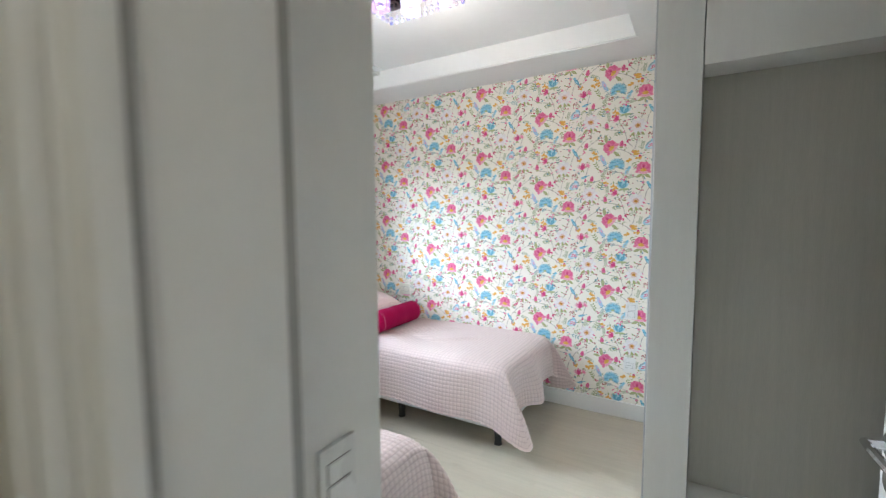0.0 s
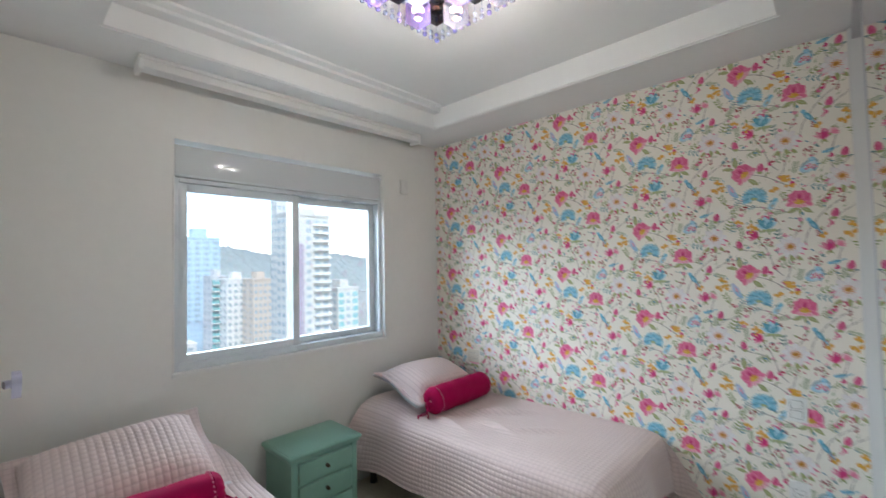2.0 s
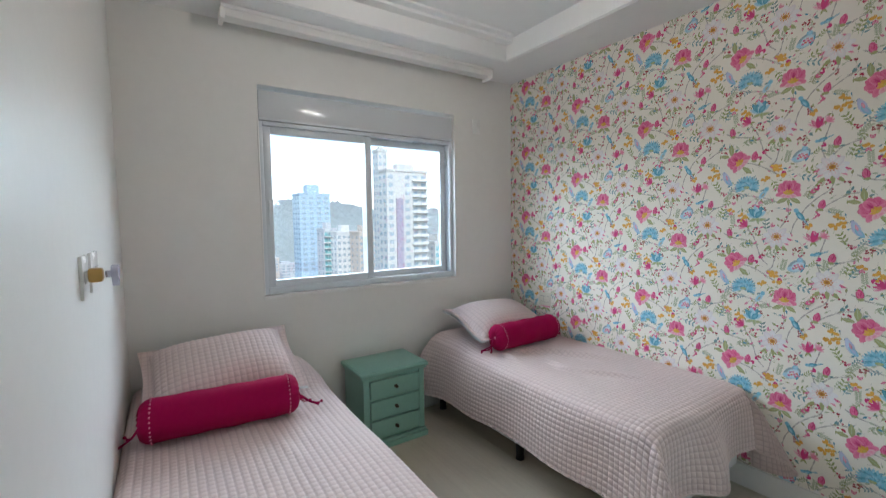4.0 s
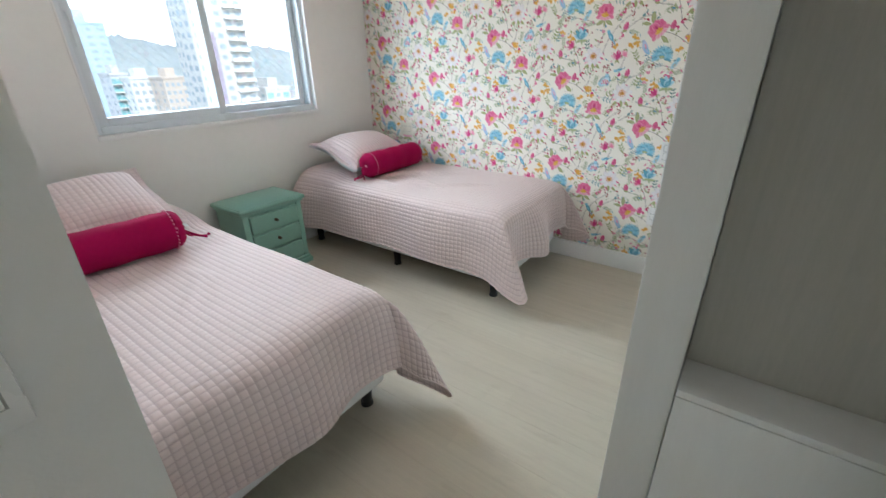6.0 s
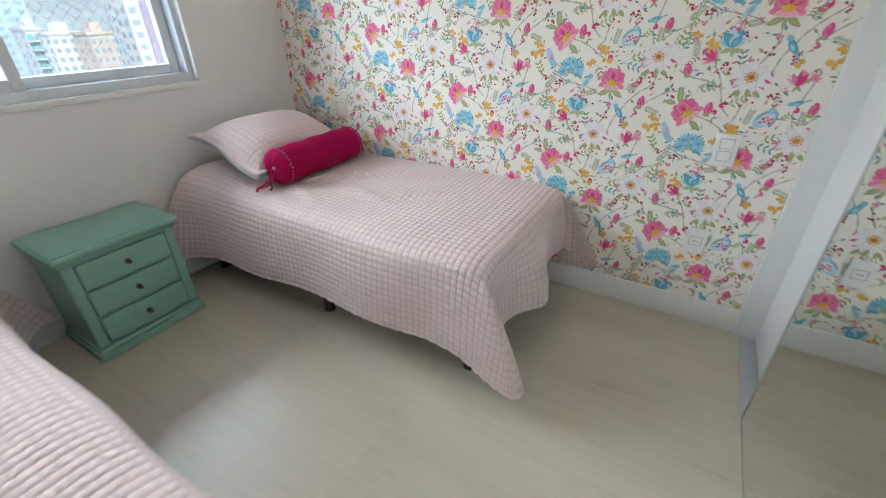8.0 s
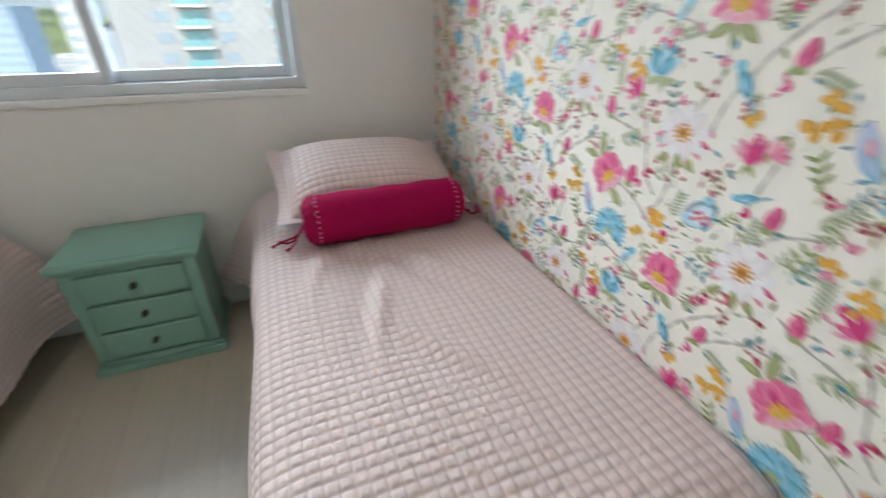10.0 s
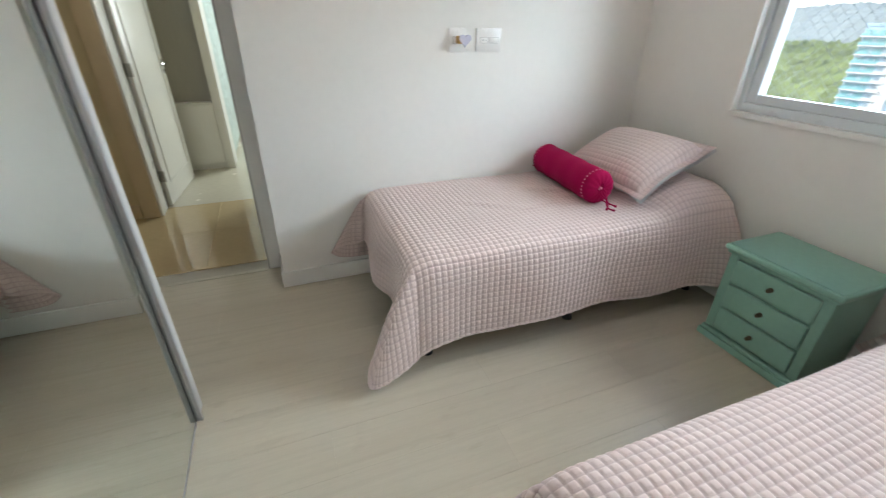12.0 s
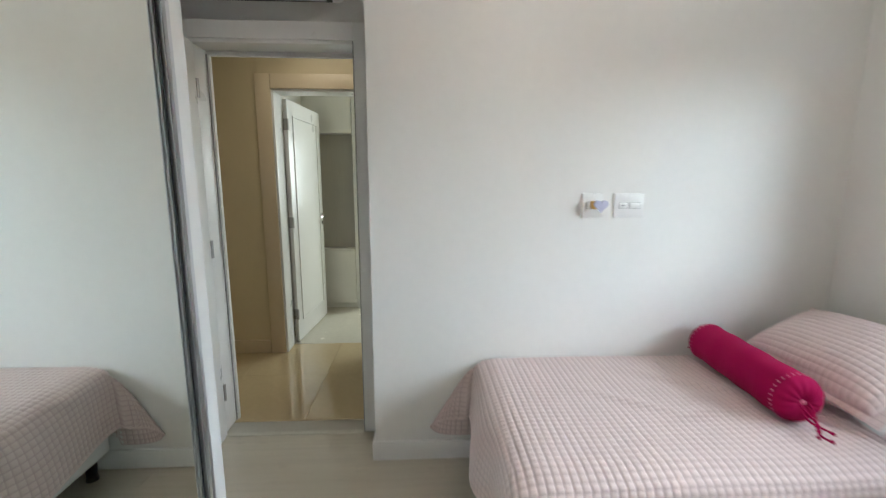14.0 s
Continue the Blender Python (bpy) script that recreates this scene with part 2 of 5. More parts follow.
def single(name, bm, material, label, category, group="", kind="", smooth=True):
    """A thing of one mesh, its origin at its base."""
    bmesh.ops.recalc_face_normals(bm, faces=bm.faces)
    c = sum((v.co for v in bm.verts), Vector()) / len(bm.verts)
    o = Vector((c.x, c.y, min(v.co.z for v in bm.verts)))
    bmesh.ops.translate(bm, vec=-o, verts=bm.verts)
    me = bpy.data.meshes.new(name)
    bm.to_mesh(me)
    bm.free()
    me.materials.append(material)
    finish(me, smooth)
    ob = new(name, me)
    ob.location = o
    ORIGIN[ob] = o
    return tagged(ob, label, category, group, kind)


# ---------------------------------------------------------------- the plan
XW, YN, YS, ZC = -3.0, 3.92, 1.210, 2.585      # window wall, papered wall, white wall, soffit
XE = 0.31                                      # east end of the entry and back of the wardrobe
XS = -0.683                                     # corner of the white wall
YD0, YD1 = 0.77, 0.945                          # the door wall
XJ0, XJ1, ZD = -0.60, 0.20, 2.09               # the door opening
WY0, WY1, WZ0, WZ1 = 1.898, 3.324, 0.99, 2.26  # the window opening
YF0, YF1 = -0.37, -0.20                        # the wall across the hall

# walls
bm = bmesh.new()
box(bm, XW - 0.22, XW, -0.2, WY0, -0.1, 2.95)
box(bm, XW - 0.22, XW, WY1, YN + 0.15, -0.1, 2.95)
box(bm, XW - 0.22, XW, WY0, WY1, -0.1, WZ0)
box(bm, XW - 0.22, XW, WY0, WY1, WZ1, 2.95)
single("wall_west", bm, WALL, "off-white painted wall round the window", "wall", kind="structure", smooth=False)
single("wall_south", B(XW, XS, YD0, YS, -0.1, 2.95), WALL, "smooth off-white painted wall beside the bed", "wall", kind="structure", smooth=False)
bm = bmesh.new()
box(bm, XS, XJ0 - 0.012, YD0, YD1, -0.1, 2.95)
box(bm, XJ1 + 0.012, XE + 0.1, YD0, YD1, -0.1, 2.95)
box(bm, XJ0 - 0.012, XJ1 + 0.012, YD0, YD1, ZD + 0.012, 2.95)
single("wall_door", bm, WALL, "off-white painted wall over the bedroom door", "wall", kind="structure", smooth=False)
single("wall_north", B(XW, XE + 0.1, YN, YN + 0.15, -0.1, 2.95), WALL, "plastered wall behind the flowered paper", "wall", kind="structure", smooth=False)
single("wall_east", B(XE, XE + 0.1, YD1, YN, -0.1, 2.95), WALL, "off-white painted wall behind the wardrobe", "wall", kind="structure", smooth=False)

# ceiling: lowered border, raised tray with stepped mouldings
TX0, TX1, TY0, TY1 = -2.64, -0.55, 1.53, 3.545
bm = bmesh.new()
box(bm, XW, TX0, YS, YN, ZC, ZC + 0.1)
box(bm, TX1, XE, YS, YN, ZC, ZC + 0.1)
box(bm, TX0, TX1, YS, TY0, ZC, ZC + 0.1)
box(bm, TX0, TX1, TY1, YN, ZC, ZC + 0.1)
box(bm, XS, XE, YD1, YS, ZC, ZC + 0.1)
box(bm, TX0 - 0.3, TX1 + 0.3, TY0 - 0.25, TY1 + 0.3, 2.73, 2.80)
for inset, z0, z1 in ((0.012, ZC + 0.004, 2.731), (0.085, 2.698, 2.732), (0.138, 2.716, 2.7315)):
    w = 0.05 if inset < 0.03 else 0.074
    box(bm, TX0 + inset - w, TX0 + inset, TY0 + inset - w, TY1 - inset + w, z0, z1, 0.005)
    if inset > 0.03:
        continue
    box(bm, TX1 - inset, TX1 - inset + w, TY0 + inset - w, TY1 - inset + w, z0, z1, 0.005)
    box(bm, TX0 + inset - w, TX1 - inset + w, TY0 + inset - w, TY0 + inset, z0 + 0.0005, z1, 0.005)
    box(bm, TX0 + inset - w, TX1 - inset + w, TY1 - inset, TY1 - inset + w, z0 + 0.0005, z1, 0.005)
single("ceiling", bm, CEIL, "white plaster tray ceiling with stepped mouldings", "ceiling", kind="structure", smooth=False)

# curtain pelmet under the ceiling border
val = thing("curtain_pelmet", (-2.86, 2.6, 2.5), "white stepped curtain pelmet above the window", "pelmet")
part("rail", B(-2.885, -2.80, 1.70, 3.545, 2.528, ZC - 0.001, 0.005), TRIM, val)
part("cover_bead", B(-2.801, -2.785, 1.70, 3.545, 2.565, ZC - 0.001, 0.004), TRIM, val)
for yy in (1.70, 3.53):
    part("end_cap", B(-2.90, -2.79, yy - 0.004, yy + 0.018, 2.51, 2.565, 0.004), TRIM, val)

# baseboards
bb = B(-0.335 - 2.66, -0.335, YN - 0.015, YN, 0, 0.12, 0.004)
single("baseboard", bb, TRIM, "white baseboard under the flowered paper", "baseboard", kind="structure")
single("baseboard", B(XW + 0.016, XS + 0.015, YS, YS + 0.015, 0, 0.10, 0.004), TRIM, "white baseboard along the plain wall", "baseboard", kind="structure")
single("baseboard", B(XW, XW + 0.015, YS + 0.016, YN - 0.016, 0, 0.10, 0.004), TRIM, "white baseboard under the window", "baseboard", kind="structure")
single("baseboard", B(XS, XS + 0.015, YD1 + 0.022, YS - 0.001, 0, 0.10, 0.004), TRIM, "short white baseboard beside the door", "baseboard", kind="structure")

# bedroom door frame
fr = thing("door_1", ((XJ0 + XJ1) / 2, YD1, 0), "white lacquered bedroom door standing open", "door", kind="structure")
for sx, x in ((1, XJ0), (-1, XJ1)):
    xo = x - sx * 0.012
    part("jamb_lining", B(min(xo, x + sx * 0.012), max(xo, x + sx * 0.012), YD0 - 0.004, YD1 + 0.004, 0, ZD, 0.003), TRIM, fr)
    part("door_stop", B(min(x + sx * 0.012, x + sx * 0.026), max(x + sx * 0.012, x + sx * 0.026), YD0 + 0.006, YD0 + 0.034, 0, ZD - 0.03, 0.005), TRIM, fr)
    part("seal", B(min(x + sx * 0.0125, x + sx * 0.019), max(x + sx * 0.0125, x + sx * 0.019), YD0 + 0.0345, YD0 + 0.043, 0, ZD - 0.03, 0.002), GAP, fr, "grey rubber door seal")
    part("architrave", B(min(x - sx * 0.080, x + sx * 0.004), max(x - sx * 0.080, x + sx * 0.004), YD1 + 0.004, YD1 + 0.02, 0, ZD + 0.085, 0.003), TRIM, fr)
    part("architrave", B(min(x - sx * 0.085, x + sx * 0.004), max(x - sx * 0.085, x + sx * 0.004), YD0 - 0.022, YD0 - 0.004, 0, ZD + 0.085, 0.004), TRIM, fr)
    part("moulding", B(min(x - sx * 0.028, x - sx * 0.008), max(x - sx * 0.028, x - sx * 0.008), YD0 - 0.032, YD0 - 0.022, 0, ZD + 0.02, 0.004), TRIM, fr)
# solid dark strip put in for the shadow where the lining ends
part("joint", B(XJ0 + 0.0035, XJ0 + 0.0095, YD1 + 0.0045, YD1 + 0.0195, 0, ZD, 0.001), GAP, fr, "dark strip for the shadow beside the lining")
part("head_lining", B(XJ0, XJ1, YD0 - 0.004, YD1 + 0.004, ZD - 0.012, ZD + 0.012, 0.003), TRIM, fr)
part("head_stop", B(XJ0 + 0.012, XJ1 - 0.012, YD0 + 0.006, YD0 + 0.034, ZD - 0.035, ZD - 0.012, 0.003), TRIM, fr)
part("architrave", B(XJ0 + 0.004, XJ1 - 0.004, YD1 + 0.004, YD1 + 0.02, ZD + 0.004, ZD + 0.085, 0.003), TRIM, fr)
part("architrave", B(XJ0 + 0.004, XJ1 - 0.004, YD0 - 0.022, YD0 - 0.004, ZD + 0.004, ZD + 0.085, 0.004), TRIM, fr)
part("strike_plate", B(XJ1 - 0.0145, XJ1 - 0.0115, YD0 - 0.002, YD0 + 0.022, 0.96, 1.16, 0.001), STEEL, fr, "satin steel lock plate")


def door_leaf(parent, hinge, end, z1, side):
    """A panelled leaf from its hinge to its free edge, with lever handles and hinges."""
    h, e = Vector((*hinge, 0)), Vector((*end, 0))
    d = (e - h)
    L = d.length
    ang = math.atan2(d.y, d.x)
    m = Matrix.Translation(h) @ Matrix.Rotation(ang, 4, "Z")

    def put(name, b, material, label=""):
        bmesh.ops.transform(b, matrix=m, verts=b.verts)
        return part(name, b, material, parent, label)
    put("leaf", B(0, L, -0.018, 0.018, 0.008, z1, 0.003), TRIM)
    for s in (-1, 1):
        y = s * 0.0195
        for a, b, c, e2 in ((0.10, 0.112, 0.18, z1 - 0.12), (L - 0.112, L - 0.10, 0.18, z1 - 0.12), (0.112, L - 0.112, 0.18, 0.192), (0.112, L - 0.112, z1 - 0.132, z1 - 0.12)):
            put("panel_moulding", B(a, b, min(y, y + s * 0.006), max(y, y + s * 0.006), c, e2, 0.002), TRIM)
        b = cyl(bmesh.new(), (L - 0.055, s * 0.018, 1.06), (L - 0.055, s * 0.028, 1.06), 0.026)
        cyl(b, (L - 0.055, s * 0.028, 1.06), (L - 0.055, s * 0.062, 1.06), 0.009)
        tube(b, [(L - 0.05, s * 0.06, 1.06), (L - 0.09, s * 0.064, 1.062), (L - 0.15, s * 0.058, 1.055), (L - 0.178, s * 0.052, 1.05)], 0.0085, 8)
        cyl(b, (L - 0.055, s * 0.018, 0.99), (L - 0.055, s * 0.026, 0.99), 0.022)
        put("door_handle", b, CHROME, "polished chrome lever handle")
    put("lock_plate", B(L - 0.001, L + 0.0015, -0.011, 0.011, 0.92, 1.14, 0.0005), STEEL)
    for z in (0.26, 1.06, 1.86):
        b = cyl(bmesh.new(), (-0.004, side * 0.02, z - 0.045), (-0.004, side * 0.02, z + 0.045), 0.009)
        box(b, -0.003, 0.0, -0.018, 0.018, z - 0.045, z + 0.045)
        put("hinge", b, STEEL)


door_leaf(fr, (XJ1 - 0.016, YD1 + 0.03), (0.14, 1.80), ZD - 0.02, 1)

# floors
single("floor", B(XW - 0.05, XE + 0.05, 0.9705, YN + 0.05, -0.10, -0.012), JOINT, "underlay of the pale oak plank floor", "floor", kind="structure", smooth=False)

# ---------------------------------------------------------------- hall and the room across it
bm = bmesh.new()
box(bm, -2.6, XJ0 + 0.0, YF0, YF1, -0.1, 2.6)
box(bm, XJ1 + 0.012, 2.0, YF0, YF1, -0.1, 2.6)
box(bm, XJ0, XJ1 + 0.012, YF0, YF1, ZD + 0.012, 2.6)
single("wall_hall", bm, BEIGE, "warm beige painted hall wall", "wall", kind="structure", smooth=False)
bm = bmesh.new()
box(bm, 2.0, 2.1, YF0, YD0, -0.1, 2.6)
box(bm, -2.7, -2.6, YF0, YD0, -0.1, 2.6)
box(bm, XE + 0.1, 2.0, YD0, YD0 + 0.1, -0.1, 2.6)
single("wall_hall_ends", bm, BEIGE, "warm beige painted hall end walls", "wall", kind="structure", smooth=False)
single("ceiling_hall", B(-2.7, 2.1, YF0, YD0, 2.45, 2.55), CEIL, "plain white hall ceiling", "ceiling", kind="structure", smooth=False)
single("baseboard", B(XJ1 + 0.125, 2.0, YF1, YF1 + 0.016, 0, 0.11, 0.004), mat("cream_skirting", (0.66, 0.54, 0.36), 0.35), "cream baseboard along the hall wall", "baseboard", kind="structure")
single("floor_hall", B(-2.7, 2.1, YF0 + 0.0, 0.97, -0.1, -0.0065), JOINT, "bed of the hall's tiled floor", "floor", kind="structure", smooth=False)
d2 = thing("door_2", ((XJ0 + XJ1) / 2, YF0, 0), "white panelled door ajar across the hall", "door", kind="structure")
CASE = mat("cream_lacquer", (0.70, 0.58, 0.40), 0.35, vary=0.02)
for sx, x in ((1, XJ0), (-1, XJ1)):
    xo = x - sx * 0.012
    part("jamb_lining", B(min(xo, x + sx * 0.014), max(xo, x + sx * 0.014), YF0 - 0.004, YF1 + 0.004, 0, ZD, 0.003), TRIM, d2)
    part("architrave", B(min(x - sx * 0.115, x - sx * 0.002), max(x - sx * 0.115, x - sx * 0.002), YF1 + 0.004, YF1 + 0.022, 0, ZD + 0.11, 0.004), CASE, d2, "cream architrave")
part("architrave", B(XJ0 + 0.002, XJ1 - 0.002, YF1 + 0.004, YF1 + 0.022, ZD + 0.004, ZD + 0.11, 0.004), CASE, d2)
part("head_lining", B(XJ0, XJ1, YF0 - 0.004, YF1 + 0.004, ZD - 0.014, ZD + 0.012, 0.003), TRIM, d2)
door_leaf(d2, (XJ1 - 0.03, YF0 - 0.03), (0.10, YF0 - 0.82), ZD - 0.03, -1)
# the room across: floor, walls, fitted unit with its niche
single("floor_far_room", B(-2.7, 1.2, -4.2, YF0 - 0.001, -0.1, 0.0), PALE, "pale polished floor of the room opposite", "floor", kind="structure", smooth=False)
bm = bmesh.new()
box(bm, 0.31, 0.41, -4.2, YF0, 0, 2.6)
box(bm, -2.8, -2.7, -4.2, YF0, 0, 2.6)
box(bm, -2.8, 0.41, -4.3, -4.2, 0, 2.6)
single("wall_far_room", bm, WALL, "off-white walls of the room opposite", "wall", kind="structure", smooth=False)
single("ceiling_far_room", B(-2.8, 0.5, -4.3, YF0, 2.6, 2.7), CEIL, "plain white ceiling of the room opposite", "ceiling", kind="structure", smooth=False)


def niche_unit(x0, x1, yf, sgn, label):
    """Shallow fitted unit: low cupboard, open niche, top cupboard, and a broad frame strip on its free side."""
    u = thing("niche_cabinet", ((x0 + x1) / 2, yf, 0), label, "cabinet")
    yb = yf + sgn * 0.13

    def yy(a, b):
        return (min(a, b), max(a, b))
    part("low_door", B(x0, x1, *yy(yf + sgn * 0.002, yf + sgn * 0.02), 0.06, 0.649, 0.0015), PANEL, u)
    part("shelf", B(x0, x1, *yy(yf + sgn * 0.002, yb), 0.652, 0.67, 0.0015), PANEL, u)
    part("plinth", B(x0, x1, *yy(yf + sgn * 0.03, yb), 0.0, 0.06), PANEL, u)
    part("back_panel", B(x0, x1, *yy(yb, yb + sgn * 0.018), 0.0, ZC - 0.002), WOODW, u, "grey washed-wood back panel")
    part("top_door", B(x0, x1, *yy(yf + sgn * 0.002, yf + sgn * 0.02), 1.897, ZC - 0.004, 0.002), PANEL, u)
    part("top_floor", B(x0, x1, *yy(yf + sgn * 0.02, yb), 1.897, 1.917, 0.002), PANEL, u)
    return u


niche_unit(-0.208, XE - 0.002, 1.99, 1, "washed-grey fitted niche cabinet beside the entry")
u2 = niche_unit(-0.20, 0.308, -1.40, -1, "washed-grey fitted niche cabinet opposite the hall")
part("end_panel", B(-0.285, -0.204, -1.70, -1.398, 0, 2.598, 0.003), PANEL, u2)
wr2 = thing("patterned_screen", (-0.25, -2.0, 0), "pale blue patterned sliding door of a wardrobe", "wardrobe door")
part("sheet", B(-0.275, -0.262, -3.4, -1.74, 0.05, 2.4, 0.002), mat("blue_mottled_glass", (0.40, 0.50, 0.50), 0.3, vary=0.85, scale=28), wr2)
part("frame", B(-0.28, -0.25, -1.735, -1.705, 0.0, 2.45, 0.002), ALU, wr2)
part("body", B(-0.24, 0.30, -3.45, -1.71, 0, 2.45, 0.002), PANEL, wr2)

# ---------------------------------------------------------------- wardrobe
w = thing("wardrobe", (0.0, 2.95, 0), "white fitted wardrobe with a mirrored sliding door", "wardrobe")
part("end_panel", B(-0.323, -0.210, 2.006, 2.083, 0, ZC - 0.002, 0.004), PANEL, w, "broad white end panel")
part("end_panel", B(-0.338, XE - 0.002, 3.885, YN - 0.0015, 0, ZC - 0.002, 0.003), PANEL, w)
part("filler", B(-0.232, -0.2105, 2.1025, 2.137, 0, ZC - 0.004, 0.002), PANEL, w)
b = B(-0.334, -0.300, 2.0835, 2.094, 0.0, ZC - 0.004, 0.001)
for xa, xb in ((-0.334, -0.3305), (-0.3235, -0.3205)):
    box(b, xa, xb, 2.0935, 2.0985, 0.0, ZC - 0.004, 0.001)
part("edge_profile", b, ALU, w, "ribbed aluminium edge profile")
part("seal", B(-0.3138, -0.301, 2.1002, 2.1025, 0.006, ZC - 0.08), DARK, w, "dark rubber seal")
part("carcass", B(-0.16, XE - 0.003, 2.14, 3.88, 0.0, ZC - 0.003), PANEL, w)
part("top_track", B(-0.325, -0.16, 2.103, 3.884, ZC - 0.06, ZC - 0.002, 0.002), ALU, w)
part("bottom_track", B(-0.313, -0.16, 2.103, 3.884, 0.0, 0.0055, 0.001), ALU, w)
part("plain_door", B(-0.252, -0.232, 3.10, 3.883, 0.012, ZC - 0.062, 0.002), PANEL, w, "plain white sliding door")
md = part("mirror_door", B(-0.309, -0.292, 2.103, 3.37, 0.0145, ZC - 0.075), PANEL, w, "full-height mirrored sliding door")
part("mirror", B(-0.3125, -0.3092, 2.104, 3.368, 0.0145, ZC - 0.08), MIRROR, md, "clear mirror glass", smooth=False)
for y, wd in ((3.369, 0.008),):
    b = B(-0.3155, -0.291, y, y + wd, 0.009, ZC - 0.062, 0.003)
    part("edge_profile", b, ALU, md, "brushed aluminium edge profile")
part("bottom_rail", B(-0.3135, -0.291, 2.106, 3.366, 0.006, 0.014, 0.001), ALU, md)
part("top_rail", B(-0.3145, -0.291, 2.106, 3.366, ZC - 0.09, ZC - 0.065, 0.003), ALU, md)

# ---------------------------------------------------------------- window
win = thing("window_1", (XW - 0.1, (WY0 + WY1) / 2, WZ0), "white two-pane sliding window with a roller-shutter box", "window", kind="structure")
fx0, fx1 = XW - 0.15, XW - 0.03
for y0, y1 in ((WY0, WY0 + 0.028), (WY1 - 0.028, WY1)):
    part("jamb", B(fx0, fx1, y0, y1, WZ0 + 0.0045, 2.055, 0.003), PVC, win)
part("sill", B(fx0 - 0.05, XW + 0.013, WY0 - 0.010, WY1 + 0.010, WZ0 - 0.020, WZ0 + 0.004, 0.003), TRIM, win, "bright white sill board")
for y0, y1 in ((WY0 - 0.008, WY0 + 0.001), (WY1 - 0.001, WY1 + 0.008)):
    part("edge_trim", B(XW - 0.03, XW + 0.004, y0, y1, WZ0 + 0.0045, 2.06, 0.002), TRIM, win)
part("bottom_rail", B(fx0, fx1 + 0.004, WY0 + 0.028, WY1 - 0.028, WZ0 + 0.0045, WZ0 + 0.045, 0.003), PVC, win)
part("head_rail", B(fx0, fx1 + 0.004, WY0 + 0.028, WY1 - 0.028, 2.03, 2.055, 0.003), PVC, win)
sb = part("shutter_box", B(fx0, XW - 0.022, WY0 + 0.006, WY1 - 0.006, 2.058, WZ1 - 0.024, 0.004), mat("gloss_white_pvc", (0.66, 0.68, 0.69), 0.12, vary=0.01), win)
part("cover_strip", B(XW - 0.022, XW - 0.016, WY0 + 0.006, WY1 - 0.006, 2.058, 2.072, 0.002), PVC, sb)


def sash(y0, y1, x):
    s = part("sash", B(x - 0.018, x + 0.018, y0, y0 + 0.045, WZ0 + 0.045, 2.03, 0.004), PVC, win)
    for a in (B(x - 0.018, x + 0.018, y1 - 0.045, y1, WZ0 + 0.045, 2.03, 0.004), B(x - 0.017, x + 0.017, y0 + 0.045, y1 - 0.045, WZ0 + 0.045, WZ0 + 0.088, 0.004), B(x - 0.017, x + 0.017, y0 + 0.045, y1 - 0.045, 1.985, 2.03, 0.004)):
        part("sash_rail", a, PVC, s)
    p = part("pane", B(x - 0.003, x + 0.003, y0 + 0.043, y1 - 0.043, WZ0 + 0.086, 1.987), GLASS, s, "clear glass pane", smooth=False)
    p.visible_shadow = False
    return s


s1 = sash(WY0 + 0.03, 2.64, XW - 0.065)
s2 = sash(2.595, WY1 - 0.032, XW - 0.107)
for s, y, x in ((s1, WY0 + 0.045, XW - 0.047), (s2, WY1 - 0.06, XW - 0.089)):
    b = B(x, x + 0.006, y, y + 0.016, 1.42, 1.58, 0.002)
    box(b, x + 0.006, x + 0.016, y + 0.003, y + 0.013, 1.50, 1.56, 0.003)
    part("latch", b, PVC, s)
# safety net outside the glass
bm = bmesh.new()
step, x = 0.052, XW - 0.19
n = int((WY1 - WY0 + 1.1) / step)
for i in range(n):
    for sg in (1, -1):
        ya = WY0 - 1.1 + i * step if sg > 0 else WY0 + i * step
        pts = []
        for z in (WZ0, 2.05):
            pts.append((ya + sg * (z - WZ0), z))
        (a, za), (b2, zb) = pts
        lo, hi = 0.0, 1.0
        da = b2 - a
        t0, t1 = sorted(((WY0 - a) / da, (WY1 - a) / da))
        lo, hi = max(lo, t0), min(hi, t1)
        if hi - lo > 0.02:
            p = (x, a + da * lo, za + (zb - za) * lo)
            q = (x, a + da * hi, za + (zb - za) * hi)
            cyl(bm, p, q, 0.0011, n=3)
single("safety_net", bm, NET, "thin diamond-mesh safety net outside the glass", "safety net", smooth=False)


# ---------------------------------------------------------------- beds
ZB = 0.545


def bed(y0, y1, label):
    """Box-spring bed with a mattress, along x with its head at the window wall."""
    x0, x1 = -2.965, -1.215
    b = thing("bed", ((x0 + x1) / 2, (y0 + y1) / 2, 0), label, "bed", "pair of single beds")
    part("base", B(x0, x1, y0, y1, 0.115, 0.33, 0.02, 3), LINEN, b, "white fabric-covered box base")
    part("mattress", B(x0, x1, y0 + 0.01, y1 - 0.01, 0.332, 0.525, 0.045, 4), LINEN, b)
    for lx in (-2.90, -2.065, -1.28):
        for ly in (y0 + 0.055, y1 - 0.055):
            l = cyl(bmesh.new(), (lx, ly, 0.0), (lx, ly, 0.118), 0.021, 0.028)
            cyl(l, (lx, ly, 0.0), (lx, ly, 0.018), 0.027, 0.024)
            part("leg", l, BLACKP, b, "short black plastic leg")
    return b


bed(YS + 0.03, 2.085, "single box bed against the plain white wall")
bed(3.065, YN - 0.03, "single box bed against the flowered wall")


